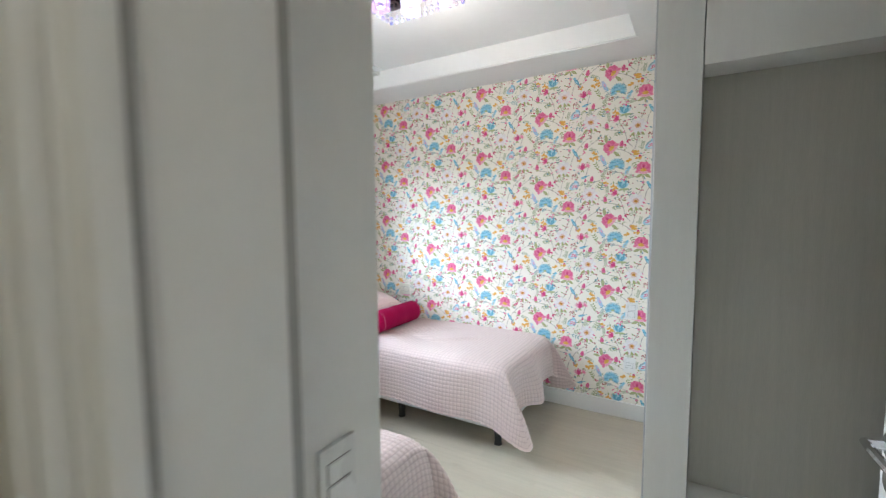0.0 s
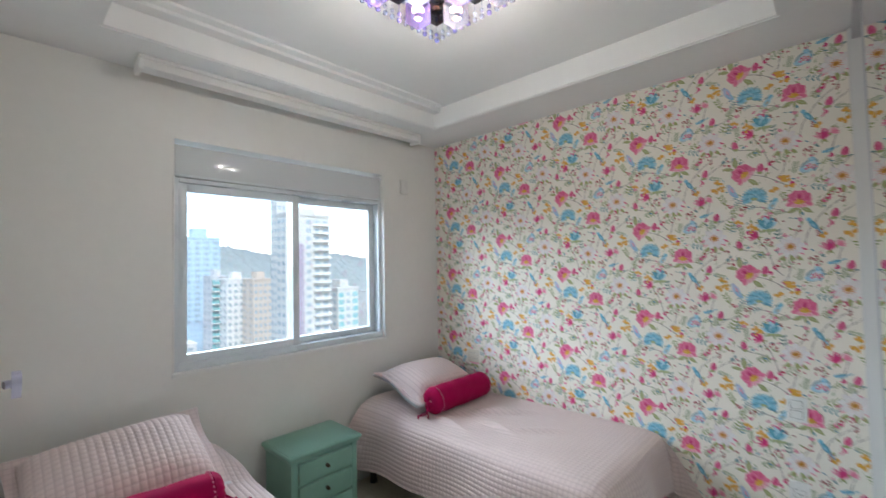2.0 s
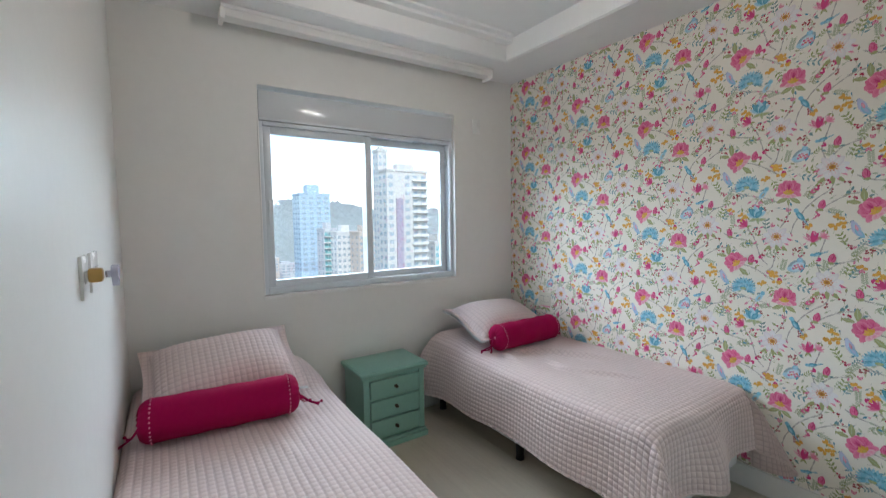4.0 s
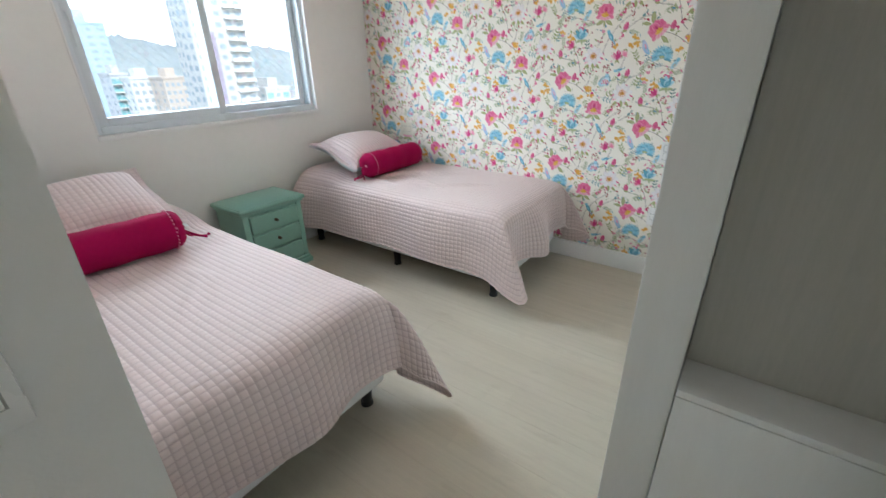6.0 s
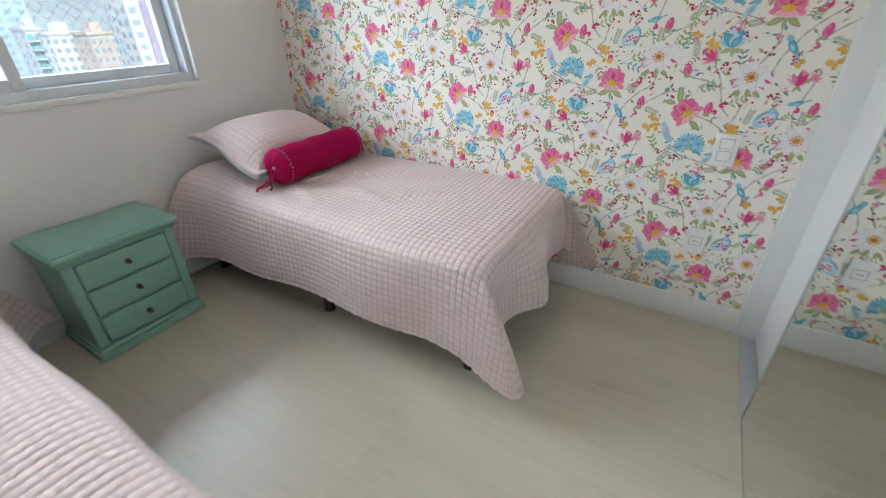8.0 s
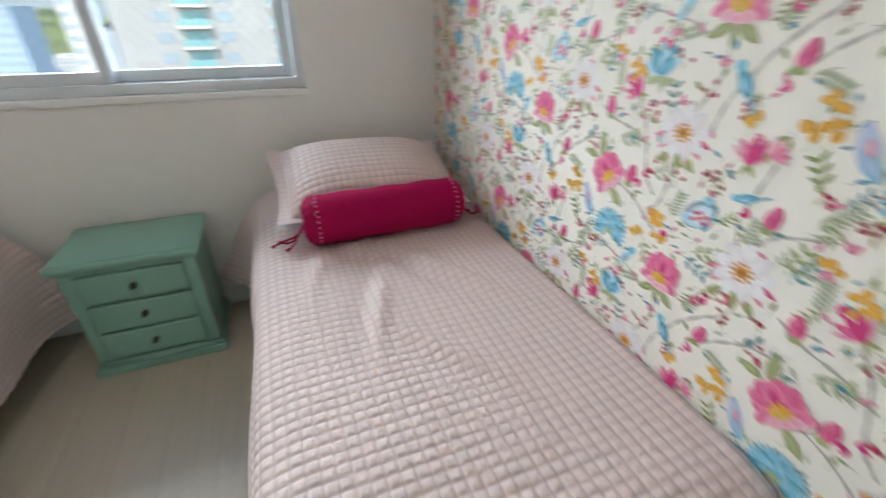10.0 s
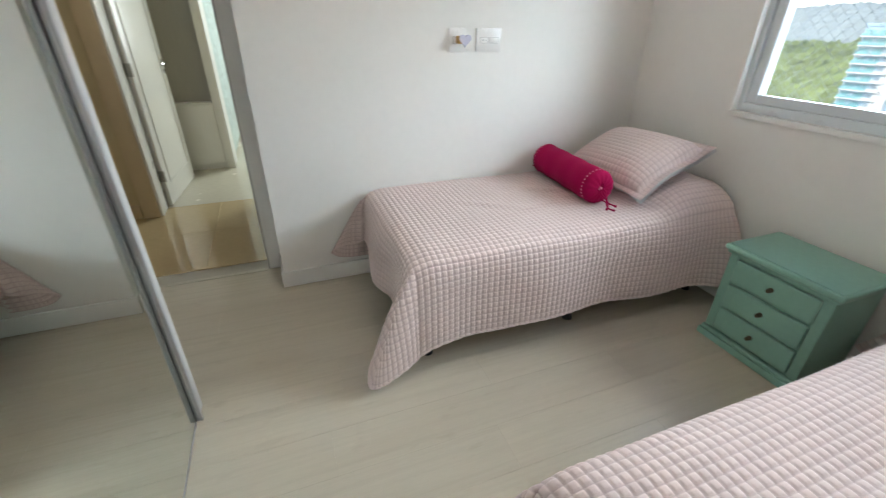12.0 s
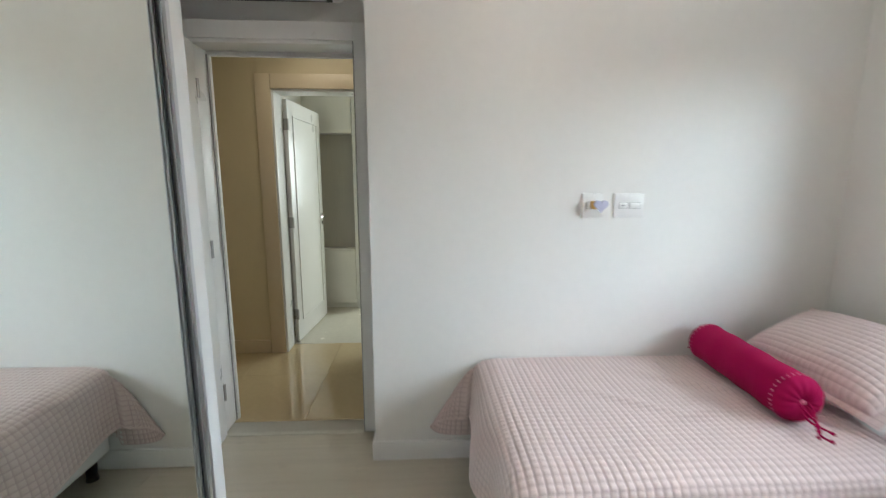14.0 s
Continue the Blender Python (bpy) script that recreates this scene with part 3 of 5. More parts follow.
def grid_object(name, P, material, label, category, group="", thick=0.0):
    """A mesh from a grid of points, computed by formula."""
    nu, nv = P.shape[:2]
    o = Vector(P.reshape(-1, 3).mean(axis=0))
    o.z = float(P[..., 2].min())
    idx = np.arange(nu * nv).reshape(nu, nv)
    quads = np.stack([idx[:-1, :-1], idx[1:, :-1], idx[1:, 1:], idx[:-1, 1:]], axis=-1).reshape(-1, 4)
    me = bpy.data.meshes.new(name)
    V = P.reshape(-1, 3) - np.array(o)
    me.vertices.add(len(V))
    me.vertices.foreach_set("co", V.ravel())
    me.loops.add(quads.size)
    me.loops.foreach_set("vertex_index", quads.ravel())
    me.polygons.add(len(quads))
    me.polygons.foreach_set("loop_start", np.arange(0, quads.size, 4))
    me.polygons.foreach_set("use_smooth", np.ones(len(quads), dtype=bool))
    me.update(calc_edges=True)
    me.validate()
    me.materials.append(material)
    ob = new(name, me)
    ob.location = o
    ORIGIN[ob] = o
    if thick:
        sol = ob.modifiers.new("cloth", "SOLIDIFY")
        sol.thickness, sol.offset = thick, 0
    return tagged(ob, label, category, group)


def normals(P):
    du = np.gradient(P, axis=0)
    dv = np.gradient(P, axis=1)
    n = np.cross(du, dv)
    return n / np.maximum(np.linalg.norm(n, axis=2, keepdims=True), 1e-9)


def seam_shade(ob, u, v, cell):
    """Mark the cloth's vertices that lie on the seams of a square quilting, for the painted seam shade."""
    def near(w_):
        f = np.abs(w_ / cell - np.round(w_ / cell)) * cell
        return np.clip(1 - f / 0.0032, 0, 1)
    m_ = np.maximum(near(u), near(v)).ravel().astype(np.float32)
    a_ = ob.data.attributes.new("seam_shade", "FLOAT", "POINT")
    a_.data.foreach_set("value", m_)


def wob(a, b, seed):
    """Slow, smooth unevenness from a few waves."""
    r = np.random.RandomState(seed)
    out = np.zeros(np.broadcast(a, b).shape)
    for k in range(7):
        f = r.uniform(1.5, 7.0, 2)
        ph = r.uniform(0, 6.28, 2)
        out = out + np.sin(a * f[0] + b * f[1] * r.choice([-1, 1]) + ph[0]) / (1 + k * 0.3)
    return out / 4


def coverlet(ywall, ynear, label, seed, swing, side, flare, hump, lobe, creased):
    """Quilted bedspread: flat on the mattress, rounded over its edges, hanging at the foot and the open side,
    with flared corners and an uneven hem. s runs from head to foot, t from the wall to the open side."""
    sg = 1 if ynear > ywall else -1
    width = abs(ynear - ywall)
    x0, x1 = -2.955, -1.20
    cell = 0.0265
    d = cell / 6
    s = np.arange(0, (x1 - x0) + 0.305, d)
    t = np.arange(-90 * d, width + side, d)
    S, T = np.meshgrid(s, t, indexing="ij")
    L = x1 - x0
    hem = (1 + 0.035 * wob(S * 2.0, T * 2.0, seed)) * (1 + 0.10 * np.clip((S - (L - 0.25)) / 0.32, 0, 1) * np.clip((T - width) / 0.1, 0, 1))
    lob = np.exp(-((T / width - 0.56) / 0.13) ** 2)
    a = np.maximum(S - L, 0) * hem * (1 + lobe * (0.9 * lob - 0.3 * np.exp(-((T / width - 0.22) / 0.2) ** 2)))   # over the foot
    b = np.maximum(T - width, 0) * hem          # over the open side
    c = np.maximum(-T, 0)                       # tucked beside the wall
    # the corners of the cloth are cut round
    for w_, reach, cutp in ((b, side, 7 if sg > 0 else 4.2), (c, 0.40, 3)):
        al, be = a / 0.305, w_ / reach
        cut = np.maximum(al, be) / np.maximum((al ** cutp + be ** cutp) ** (1 / cutp), 1e-6)
        cut = np.where((a > 0) & (w_ > 0), cut, 1.0)
        a = a * cut
        if w_ is b:
            b = b * cut
        else:
            c = c * cut
    rr = 0.055
    X = x0 + np.minimum(S, L)
    Y = np.clip(T, 0, width)
    top = ZB + 0.006 * wob(S * 1.6, T * 1.6, seed + 3)
    # a second pillow lies under the cloth at the head
    top = top + hump * np.exp(-((S - 0.17) / 0.235) ** 4) * np.clip((width + 0.02 - T) / 0.16, 0, 1) ** 0.55 * np.clip((T + 0.02) / 0.2, 0, 1) ** 0.6
    # wrinkles that run slantwise over the top
    for k, (cx, cy, an, ln, am) in enumerate(((0.66, 0.50, -0.45, 0.17, 0.010), (0.80, 0.34, -0.5, 0.20, 0.010), (0.98, 0.52, 0.25, 0.16, 0.008), (0.92, 0.24, -0.55, 0.16, 0.008), (1.20, 0.42, -0.6, 0.16, 0.007), (0.72, 0.66, 0.3, 0.14, 0.007))):
        am = 1.7 * am * creased
        p = (S - cx) * math.cos(an) + (T - cy) * math.sin(an)
        q = -(S - cx) * math.sin(an) + (T - cy) * math.cos(an)
        top = top + am * np.exp(-(p / ln) ** 2 - (q / 0.024) ** 2) - am * 0.5 * np.exp(-(p / ln) ** 2 - ((q - 0.055) / 0.035) ** 2)
    # rounding of the edges
    edge = np.minimum(L - np.minimum(S, L), 1.0)
    edge2 = np.minimum(width - Y, 1.0)
    for e in (edge, edge2):
        top = top - np.where(e < 0.10, 0.022 * (1 - e / 0.10) ** 2, 0)
    fall_f, fall_s = a, b
    r = np.hypot(fall_f, fall_s)
    th = np.arctan2(fall_s, np.maximum(fall_f, 1e-9))
    fold = np.sin(2 * th) ** 1.3 * (fall_f > 0) * (fall_s > 0)
    out = flare * r * fold
    lean = 0.05 * r + 0.50 * b * np.exp(-S / 0.13) + 0.014 * np.sin(S * 9 + seed) * np.minimum(b / 0.2, 1) * np.minimum(np.maximum(L - S, 0) / 0.2, 1) * (fall_s > 0)
    lean2 = 0.07 * r + 0.016 * np.sin(T * 11 + seed) * np.minimum(a / 0.2, 1) * (fall_f > 0) + 0.55 * lobe * lob * np.minimum(a / 0.25, 1)
    ux = np.where(r > 0, fall_f / np.maximum(r, 1e-9), 0)
    uy = np.where(r > 0, fall_s / np.maximum(r, 1e-9), 0)
    bulge = rr * (1 - np.exp(-r / rr)) * 0.55
    X = X + np.cos(swing * th) * out + ux * (bulge + lean2)
    Y = Y + np.sin(swing * th) * out + uy * (bulge + lean)
    dz = np.sqrt(np.maximum(r ** 2 - (out) ** 2, 0)) - rr * 0.35 * (1 - np.exp(-r / rr))
    Z = top - dz
    # the side next to the wall: slips down, and at the foot hangs out as a flap
    rc = np.hypot(a, c)
    thc = np.arctan2(c, np.maximum(a, 1e-9))
    flap = np.sin(2 * thc) ** 0.7 * (a > 0) * (c > 0)
    Xc = x0 + np.minimum(S, L) + np.where(rc > 0, a / np.maximum(rc, 1e-9), 0) * 0.05 * (1 - np.exp(-rc / 0.05)) + 0.52 * rc * flap * (a > 0)
    Zc = top - np.sqrt(np.maximum(rc ** 2 - (0.52 * rc * flap) ** 2, 0))
    wallside = T < 0
    X = np.where(wallside, Xc, X)
    Z = np.where(wallside, np.where(a > 0, Zc, top - c * 0.9), Z)
    Y = np.where(wallside, 0.004 + 0.03 * np.exp(-c / 0.02) - 0.034 + 0.03 * flap, Y)
    Z = np.maximum(Z, 0.02)
    P = np.stack([X, ywall + sg * (Y + 0.03), Z], axis=-1)
    n = normals(P) * sg
    q = (np.abs(np.sin(np.pi * S / cell)) * np.abs(np.sin(np.pi * T / cell))) ** 0.34
    P = P + n * (0.0048 * q)[..., None]
    ob = grid_object("coverlet", P, QUILT, label, "coverlet", "pair of coverlets", 0.003)
    seam_shade(ob, S, T, cell)
    bm = tube(bmesh.new(), [tuple(p) for p in P[::4, -1]] + [tuple(p) for p in P[-1, ::-4]], 0.0042, 6)
    part("hem_binding", bm, QUILT, ob, "narrow satin hem", smooth="all")
    return ob


coverlet(YS + 0.0, 2.075, "pale pink quilted coverlet hanging over a bed by the plain wall", 4, 0.34, 0.395, 0.43, 0.105, 0.05, 0.35)
coverlet(YN - 0.0, 3.075, "pale pink quilted coverlet hanging over a bed by the flowered wall", 9, 0.2, 0.365, 0.34, 0.045, 0.10, 1.0)


def pillow(center, m, wid, dep, puff, label, seed):
    """Quilted pillow sham with a flat flange round a plump body."""
    nu, nv = 210, 150
    u = np.linspace(-1, 1, nu)[:, None]
    v = np.linspace(-1, 1, nv)[None, :]
    fl = 0.87
    body = np.maximum(1 - (np.abs(u) / fl) ** 3.2, 0) ** 0.6 * np.maximum(1 - (np.abs(v) / fl) ** 3.0, 0) ** 0.6
    pinch = 1 - 0.06 * (1 - v ** 2) * np.abs(u) ** 3
    pinch2 = 1 - 0.07 * (1 - u ** 2) * np.abs(v) ** 3
    th = thing("pillow", center, label, "pillow", "pair of pillows")
    for side, nm in ((1, "top_cover"), (-1, "under_cover")):
        X = (wid / 2) * u * pinch + 0 * v
        Y = (dep / 2) * v * pinch2 + 0 * u
        Z = side * (puff * body * (1.0 if side > 0 else 0.65) + 0.0025)
        Z = Z + 0.012 * np.sin(u * 3.1 + seed) * (1 - np.minimum(body * 3, 1)) + 0.010 * np.cos(v * 4 + seed) * (1 - np.minimum(body * 3, 1))
        if side < 0:
            Z = Z - 0.016 * (1 - np.minimum(body * 3, 1)) * np.abs(u) ** 2
        P = np.stack([X, Y, Z], axis=-1)
        if side > 0:
            n = normals(P)
            q = (np.abs(np.sin(np.pi * X / 0.0265)) * np.abs(np.sin(np.pi * Y / 0.0265))) ** 0.4 * np.minimum(body * 4, 1)
            P = P + n * (0.0065 * q)[..., None]
        flat = P.reshape(-1, 3)
        R = np.array(m.to_3x3())
        W = (flat @ R.T).reshape(P.shape)
        ob = grid_object(nm, W, QUILT if side > 0 else LINEN, "", "")
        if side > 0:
            seam_shade(ob, X, Y, 0.0265)
        off = np.array(W.reshape(-1, 3).mean(axis=0))
        ob.location = (off[0], off[1], float(W[..., 2].min()))
        ob.parent = th
        for key in ("label", "category", "group", "kind"):
            if key in ob:
                del ob[key]
    return th


def turn(z, x, y=0):
    return Matrix.Rotation(radians(z), 4, "Z") @ Matrix.Rotation(radians(y), 4, "Y") @ Matrix.Rotation(radians(x), 4, "X")


pillow((-2.65, 1.62, 0.705), turn(90, 26, -3), 0.72, 0.50, 0.10, "pale pink quilted pillow propped against the window wall", 1)
pillow((-2.67, 3.49, 0.68), turn(91, 18, 2), 0.74, 0.49, 0.115, "pale pink quilted pillow lying below the flowered wall", 5)


def bolster(a, b, r, label, seed):
    """Round bolster with gathered ends, a beaded seam and tied cords."""
    a, b = Vector(a), Vector(b)
    L = (b - a).length
    m = Matrix.Translation(a) @ (b - a).to_track_quat("Z", "X").to_matrix().to_4x4()
    th = thing("bolster_cushion", ((a + b) / 2) - Vector((0, 0, r)), label, "bolster", "pair of bolsters")
    bm = bmesh.new()
    n = 40
    prof = []
    for i in range(25):
        h = L * i / 24
        prof.append((r * (1 + 0.02 * math.sin(i * 0.9 + seed)), h))
    rings = []
    for rad, h in prof:
        rings.append([bm.verts.new(m @ Vector((rad * (1 + 0.012 * math.sin(3 * k * 6.283 / n + h * 9 + seed)) * math.cos(2 * math.pi * k / n), rad * math.sin(2 * math.pi * k / n), h))) for k in range(n)])
    for p, q in zip(rings, rings[1:]):
        for k in range(n):
            bm.faces.new((p[k], p[(k + 1) % n], q[(k + 1) % n], q[k]))
    part("body", bm, MAGENTA, th, smooth="all")
    for end, h0, sg in ((0, 0.0, -1), (1, L, 1)):
        bm = bmesh.new()
        rings = []
        nn = 60
        for f, bul in ((1.0, 0.0), (0.95, 0.014), (0.8, 0.03), (0.55, 0.038), (0.3, 0.036), (0.1, 0.028), (0.02, 0.02)):
            rings.append([bm.verts.new(m @ Vector((r * f * math.cos(2 * math.pi * k / nn), r * f * math.sin(2 * math.pi * k / nn), h0 + sg * (bul + 0.004 * (k % 4 < 2) * (1 - abs(f - 0.5)))))) for k in range(nn)])
        for p, q in zip(rings, rings[1:]):
            for k in range(nn):
                bm.faces.new((p[k], p[(k + 1) % nn], q[(k + 1) % nn], q[k]))
        bm.faces.new(rings[-1])
        part("gathered_end", bm, MAGENTA, th, smooth="all")
        bm = bmesh.new()
        for k in range(30):
            an = 2 * math.pi * k / 30
            p = m @ Vector((r * 1.02 * math.cos(an), r * 1.02 * math.sin(an), h0 - sg * 0.006))
            bmesh.ops.create_icosphere(bm, subdivisions=1, radius=0.0042, matrix=Matrix.Translation(p))
        part("beaded_seam", bm, BEAD, th, "row of small pink beads")
        c = m @ Vector((0, 0, h0 + sg * 0.025))
        out = (m.to_3x3() @ Vector((0, 0, sg))).normalized()
        side = out.cross(Vector((0, 0, 1))).normalized()
        bmesh_b = bmesh.new()
        bmesh.ops.create_icosphere(bmesh_b, subdivisions=2, radius=0.011, matrix=Matrix.Translation(c))
        part("button", bmesh_b, BEAD, th)
        floor = (a.z + b.z) / 2 - r + 0.016
        rnd = random.Random(seed + end)
        reach = 0.075 if (end == 1) == (seed % 2 == 0) else 0.05
        for k in range(3):
            bm = bmesh.new()
            s0 = rnd.uniform(-0.04, 0.04)
            pts = []
            for i in range(9):
                f = i / 8
                zz = c.z * (1 - f) ** 2 + floor * (1 - (1 - f) ** 2)
                pp = c + out * (reach * f * (1 + 0.3 * k) + 0.006) + side * (s0 * f * 1.4 + 0.02 * math.sin(f * 5 + k * 2))
                pts.append((pp.x, pp.y, max(zz, floor)))
            tube(bm, pts, 0.0038, 6)
            bmesh.ops.create_icosphere(bm, subdivisions=1, radius=0.0075, matrix=Matrix.Translation(pts[-1]))
            part("tie_cord", bm, MAGENTA, th)
    return th


bolster((-2.31, 1.315, 0.645), (-2.27, 1.845, 0.645), 0.088, "magenta bolster with tied ends against a pillow by the plain wall", 2)
bolster((-2.405, 3.25, 0.643), (-2.41, 3.76, 0.643), 0.088, "magenta bolster with tied ends before the pillow by the flowered wall", 3)

# ---------------------------------------------------------------- nightstand
ns = thing("nightstand", (-2.79, 2.585, 0), "sage-green painted nightstand with three drawers", "nightstand")
NY0, NY1, NX0, NX1 = 2.345, 2.825, -2.975, -2.62
b = B(NX0, NX1, NY0, NY1, 0.478, 0.505, 0.011, 3)
box(b, NX0 + 0.012, NX1 - 0.012, NY0 + 0.012, NY1 - 0.012, 0.505, 0.509, 0.0018)
part("top", b, SAGE, ns)
part("cornice", B(NX0 + 0.01, NX1 - 0.012, NY0 + 0.012, NY1 - 0.012, 0.462, 0.478, 0.006), SAGE, ns)
part("body", B(NX0 + 0.012, NX1 - 0.032, NY0 + 0.024, NY1 - 0.024, 0.055, 0.462, 0.004), SAGE, ns)
for y in (NY0 + 0.024, NY1 - 0.062):
    part("stile", B(NX1 - 0.034, NX1 - 0.024, y, y + 0.038, 0.06, 0.46, 0.003), SAGE, ns)
b = B(NX0 + 0.004, NX1 - 0.006, NY0 + 0.006, NY1 - 0.006, 0.0, 0.036, 0.006)
box(b, NX0 + 0.008, NX1 - 0.014, NY0 + 0.014, NY1 - 0.014, 0.036, 0.056, 0.008, 3)
part("plinth", b, SAGE, ns)
for i in range(3):
    z0 = 0.072 + i * 0.129
    dr = part("drawer", B(NX1 - 0.034, NX1 - 0.014, NY0 + 0.066, NY1 - 0.066, z0, z0 + 0.116, 0.009, 3), SAGE, ns)
    yk, zk = (NY0 + NY1) / 2, z0 + 0.06
    b = cyl(bmesh.new(), (NX1 - 0.016, yk, zk), (NX1 - 0.011, yk, zk), 0.011)
    cyl(b, (NX1 - 0.012, yk, zk), (NX1 + 0.006, yk, zk), 0.004)
    cyl(b, (NX1 + 0.004, yk, zk), (NX1 + 0.012, yk, zk), 0.010, 0.007)
    part("knob", b, BRASS, dr, "small dark brass knob")

# ---------------------------------------------------------------- ceiling lamp
cl = thing("ceiling_lamp", (-1.53, 2.44, 2.58), "square crystal ceiling lamp with lit bulbs on a mirrored plate", "ceiling lamp")
LX, LY, LS = -1.53, 2.44, 0.235
part("plate", B(LX - LS, LX + LS, LY - LS, LY + LS, 2.70, 2.73, 0.003), CHROME, cl, "mirror-polished square plate")
pitch = 2 * LS / 4
for i in range(4):
    for j in range(4):
        cx, cy = LX - LS + pitch * (i + 0.5), LY - LS + pitch * (j + 0.5)
        if (i + j) % 2 == 0:
            part("crystal_block", B(cx - 0.042, cx + 0.042, cy - 0.042, cy + 0.042, 2.60, 2.695, 0.012, 2), CRYSTAL if i % 2 else VIOLET, cl, smooth=False)
            bm = bmesh.new()
            bmesh.ops.create_icosphere(bm, subdivisions=2, radius=0.014, matrix=Matrix.Translation((cx, cy, 2.655)))
            part("bulb", bm, BULB, cl, "small warm bulb")
        else:
            part("mirror_tile", B(cx - 0.05, cx + 0.05, cy - 0.05, cy + 0.05, 2.675, 2.70, 0.006), mat("smoked_mirror", (0.10, 0.09, 0.10), 0.05, metal=1.0, vary=0.0) if i + j == 1 else bpy.data.materials["smoked_mirror"], cl)
rnd = random.Random(5)
for k in range(4):
    ax, ay = ((1, 0), (1, 0), (0, 1), (0, 1))[k]
    for q in range(13):
        f = -LS + 2 * LS * q / 12
        x = LX + (f if ax else (LS if k % 2 else -LS))
        y = LY + (f if ay else (LS if k % 2 else -LS))
        bm = bmesh.new()
        tube(bm, [(x, y, 2.70), (x, y, 2.655)], 0.0012, 4)
        bmesh.ops.create_icosphere(bm, subdivisions=1, radius=0.011, matrix=Matrix.Translation((x, y, 2.645)))
        bmesh.ops.create_icosphere(bm, subdivisions=1, radius=0.013, matrix=Matrix.Translation((x, y, 2.618)))
        part("crystal_drop", bm, VIOLET if rnd.random() < 0.3 else CRYSTAL, cl, smooth=False)

# ---------------------------------------------------------------- air conditioner over the door
ac = thing("air_conditioner", (-0.2, 1.1, 2.2), "white wall-mounted air conditioner above the door", "air conditioner")
part("case", B(-0.57, 0.25, 1.014, 1.20, 2.235, 2.50, 0.03, 4), TRIM, ac)
part("outlet", B(-0.52, 0.20, 1.05, 1.17, 2.229, 2.237, 0.002), DARK, ac, "dark air outlet slot")
part("louvre", B(-0.50, 0.18, 1.08, 1.15, 2.222, 2.228, 0.002), PVC, ac)


# ---------------------------------------------------------------- plates on the walls
def plate(name, center, normal, w, h, material, modules, label, category):
    """A wall plate: bevelled frame, modules and what they hold. normal is an axis sign such as +y or -y."""
    ax, sg = normal[1], 1 if normal[0] == "+" else -1
    th = thing(name, center, label, category)

    def blk(u0, u1, z0, z1, d0, d1, bev):
        cx, cy, cz = center
        lo, hi = sorted((sg * d0, sg * d1))
        if ax == "y":
            return B(cx + u0, cx + u1, cy + lo, cy + hi, cz + z0, cz + z1, bev)
        return B(cx + lo, cx + hi, cy + u0, cy + u1, cz + z0, cz + z1, bev)
    part("frame", blk(-w / 2, w / 2, -h / 2, h / 2, 0, 0.009, 0.003), material, th)
    for kind, u, z, mw, mh in modules:
        if kind in ("key", "socket"):
            part("joint", blk(u - mw / 2 - 0.0022, u + mw / 2 + 0.0022, z - mh / 2 - 0.0022, z + mh / 2 + 0.0022, 0.0086, 0.0094, 0), GAP, th)
        if kind == "key":
            part("switch_key", blk(u - mw / 2, u + mw / 2, z - mh / 2, z + mh / 2, 0.008, 0.0125, 0.0015), material, th)
        elif kind == "socket":
            part("socket", blk(u - mw / 2, u + mw / 2, z - mh / 2, z + mh / 2, 0.008, 0.0105, 0.001), material, th)
            for du in (-0.007, 0.0, 0.007):
                part("socket_hole", blk(u + du - 0.002, u + du + 0.002, z - 0.002, z + 0.002, 0.0104, 0.0109, 0), DARK, th)
        elif kind == "hole":
            part("socket_hole", blk(u - mw / 2, u + mw / 2, z - mh / 2, z + mh / 2, 0.0088, 0.0095, 0), DARK, th)
    return th


plate("light_switch", (-0.585, YN - 0.0012, 0.808), "-y", 0.082, 0.122, PLATE, (("key", 0, 0.024, 0.044, 0.036), ("key", 0, -0.024, 0.044, 0.036)), "white two-key light switch on the flowered wall", "switch")
plate("wall_socket", (-0.588, YN - 0.0012, 0.405), "-y", 0.082, 0.115, PLATE, (("socket", 0, 0, 0.044, 0.036),), "white wall socket low on the flowered wall", "socket")
plate("light_switch", (-2.60, YN - 0.0012, 0.802), "-y", 0.12, 0.105, CREAMP, (("key", 0.02, 0, 0.05, 0.042), ("key", -0.03, 0, 0.03, 0.042)), "cream switch plate on the flowered wall over the pillow", "switch")
plate("wall_socket", (-1.915, YS, 1.30), "+y", 0.145, 0.115, PLATE, (("key", -0.028, 0, 0.05, 0.026), ("socket", 0.028, 0, 0.04, 0.026)), "white double plate with a socket above a bed", "socket")
plate("wall_socket", (-1.735, YS, 1.30), "+y", 0.10, 0.115, PLATE, (("key", 0, 0, 0.05, 0.03),), "white plate behind a plugged-in night light", "socket")
plate("light_switch", (XS, 1.10, 1.10), "+x", 0.075, 0.118, PLATE, (("key", 0, 0.018, 0.046, 0.03), ("key", 0, -0.018, 0.046, 0.03)), "white light switch beside the bedroom door", "switch")
plate("blank_plate", (XW, 3.54, 2.19), "+x", 0.075, 0.115, PLATE, (), "small blank white plate near the window", "wall plate")
nl = thing("night_light", (-1.735, YS + 0.05, 1.27), "plug-in night light with a frosted heart-shaped shade", "night light")
part("plug", B(-1.757, -1.722, YS + 0.0125, YS + 0.045, 1.284, 1.322, 0.008), GOLD, nl, "amber plastic plug body")
part("stem", cyl(bmesh.new(), (-1.745, YS + 0.05, 1.303), (-1.752, YS + 0.068, 1.304), 0.009), LILAC, nl)
bm = bmesh.new()
n = 28
ctr = []
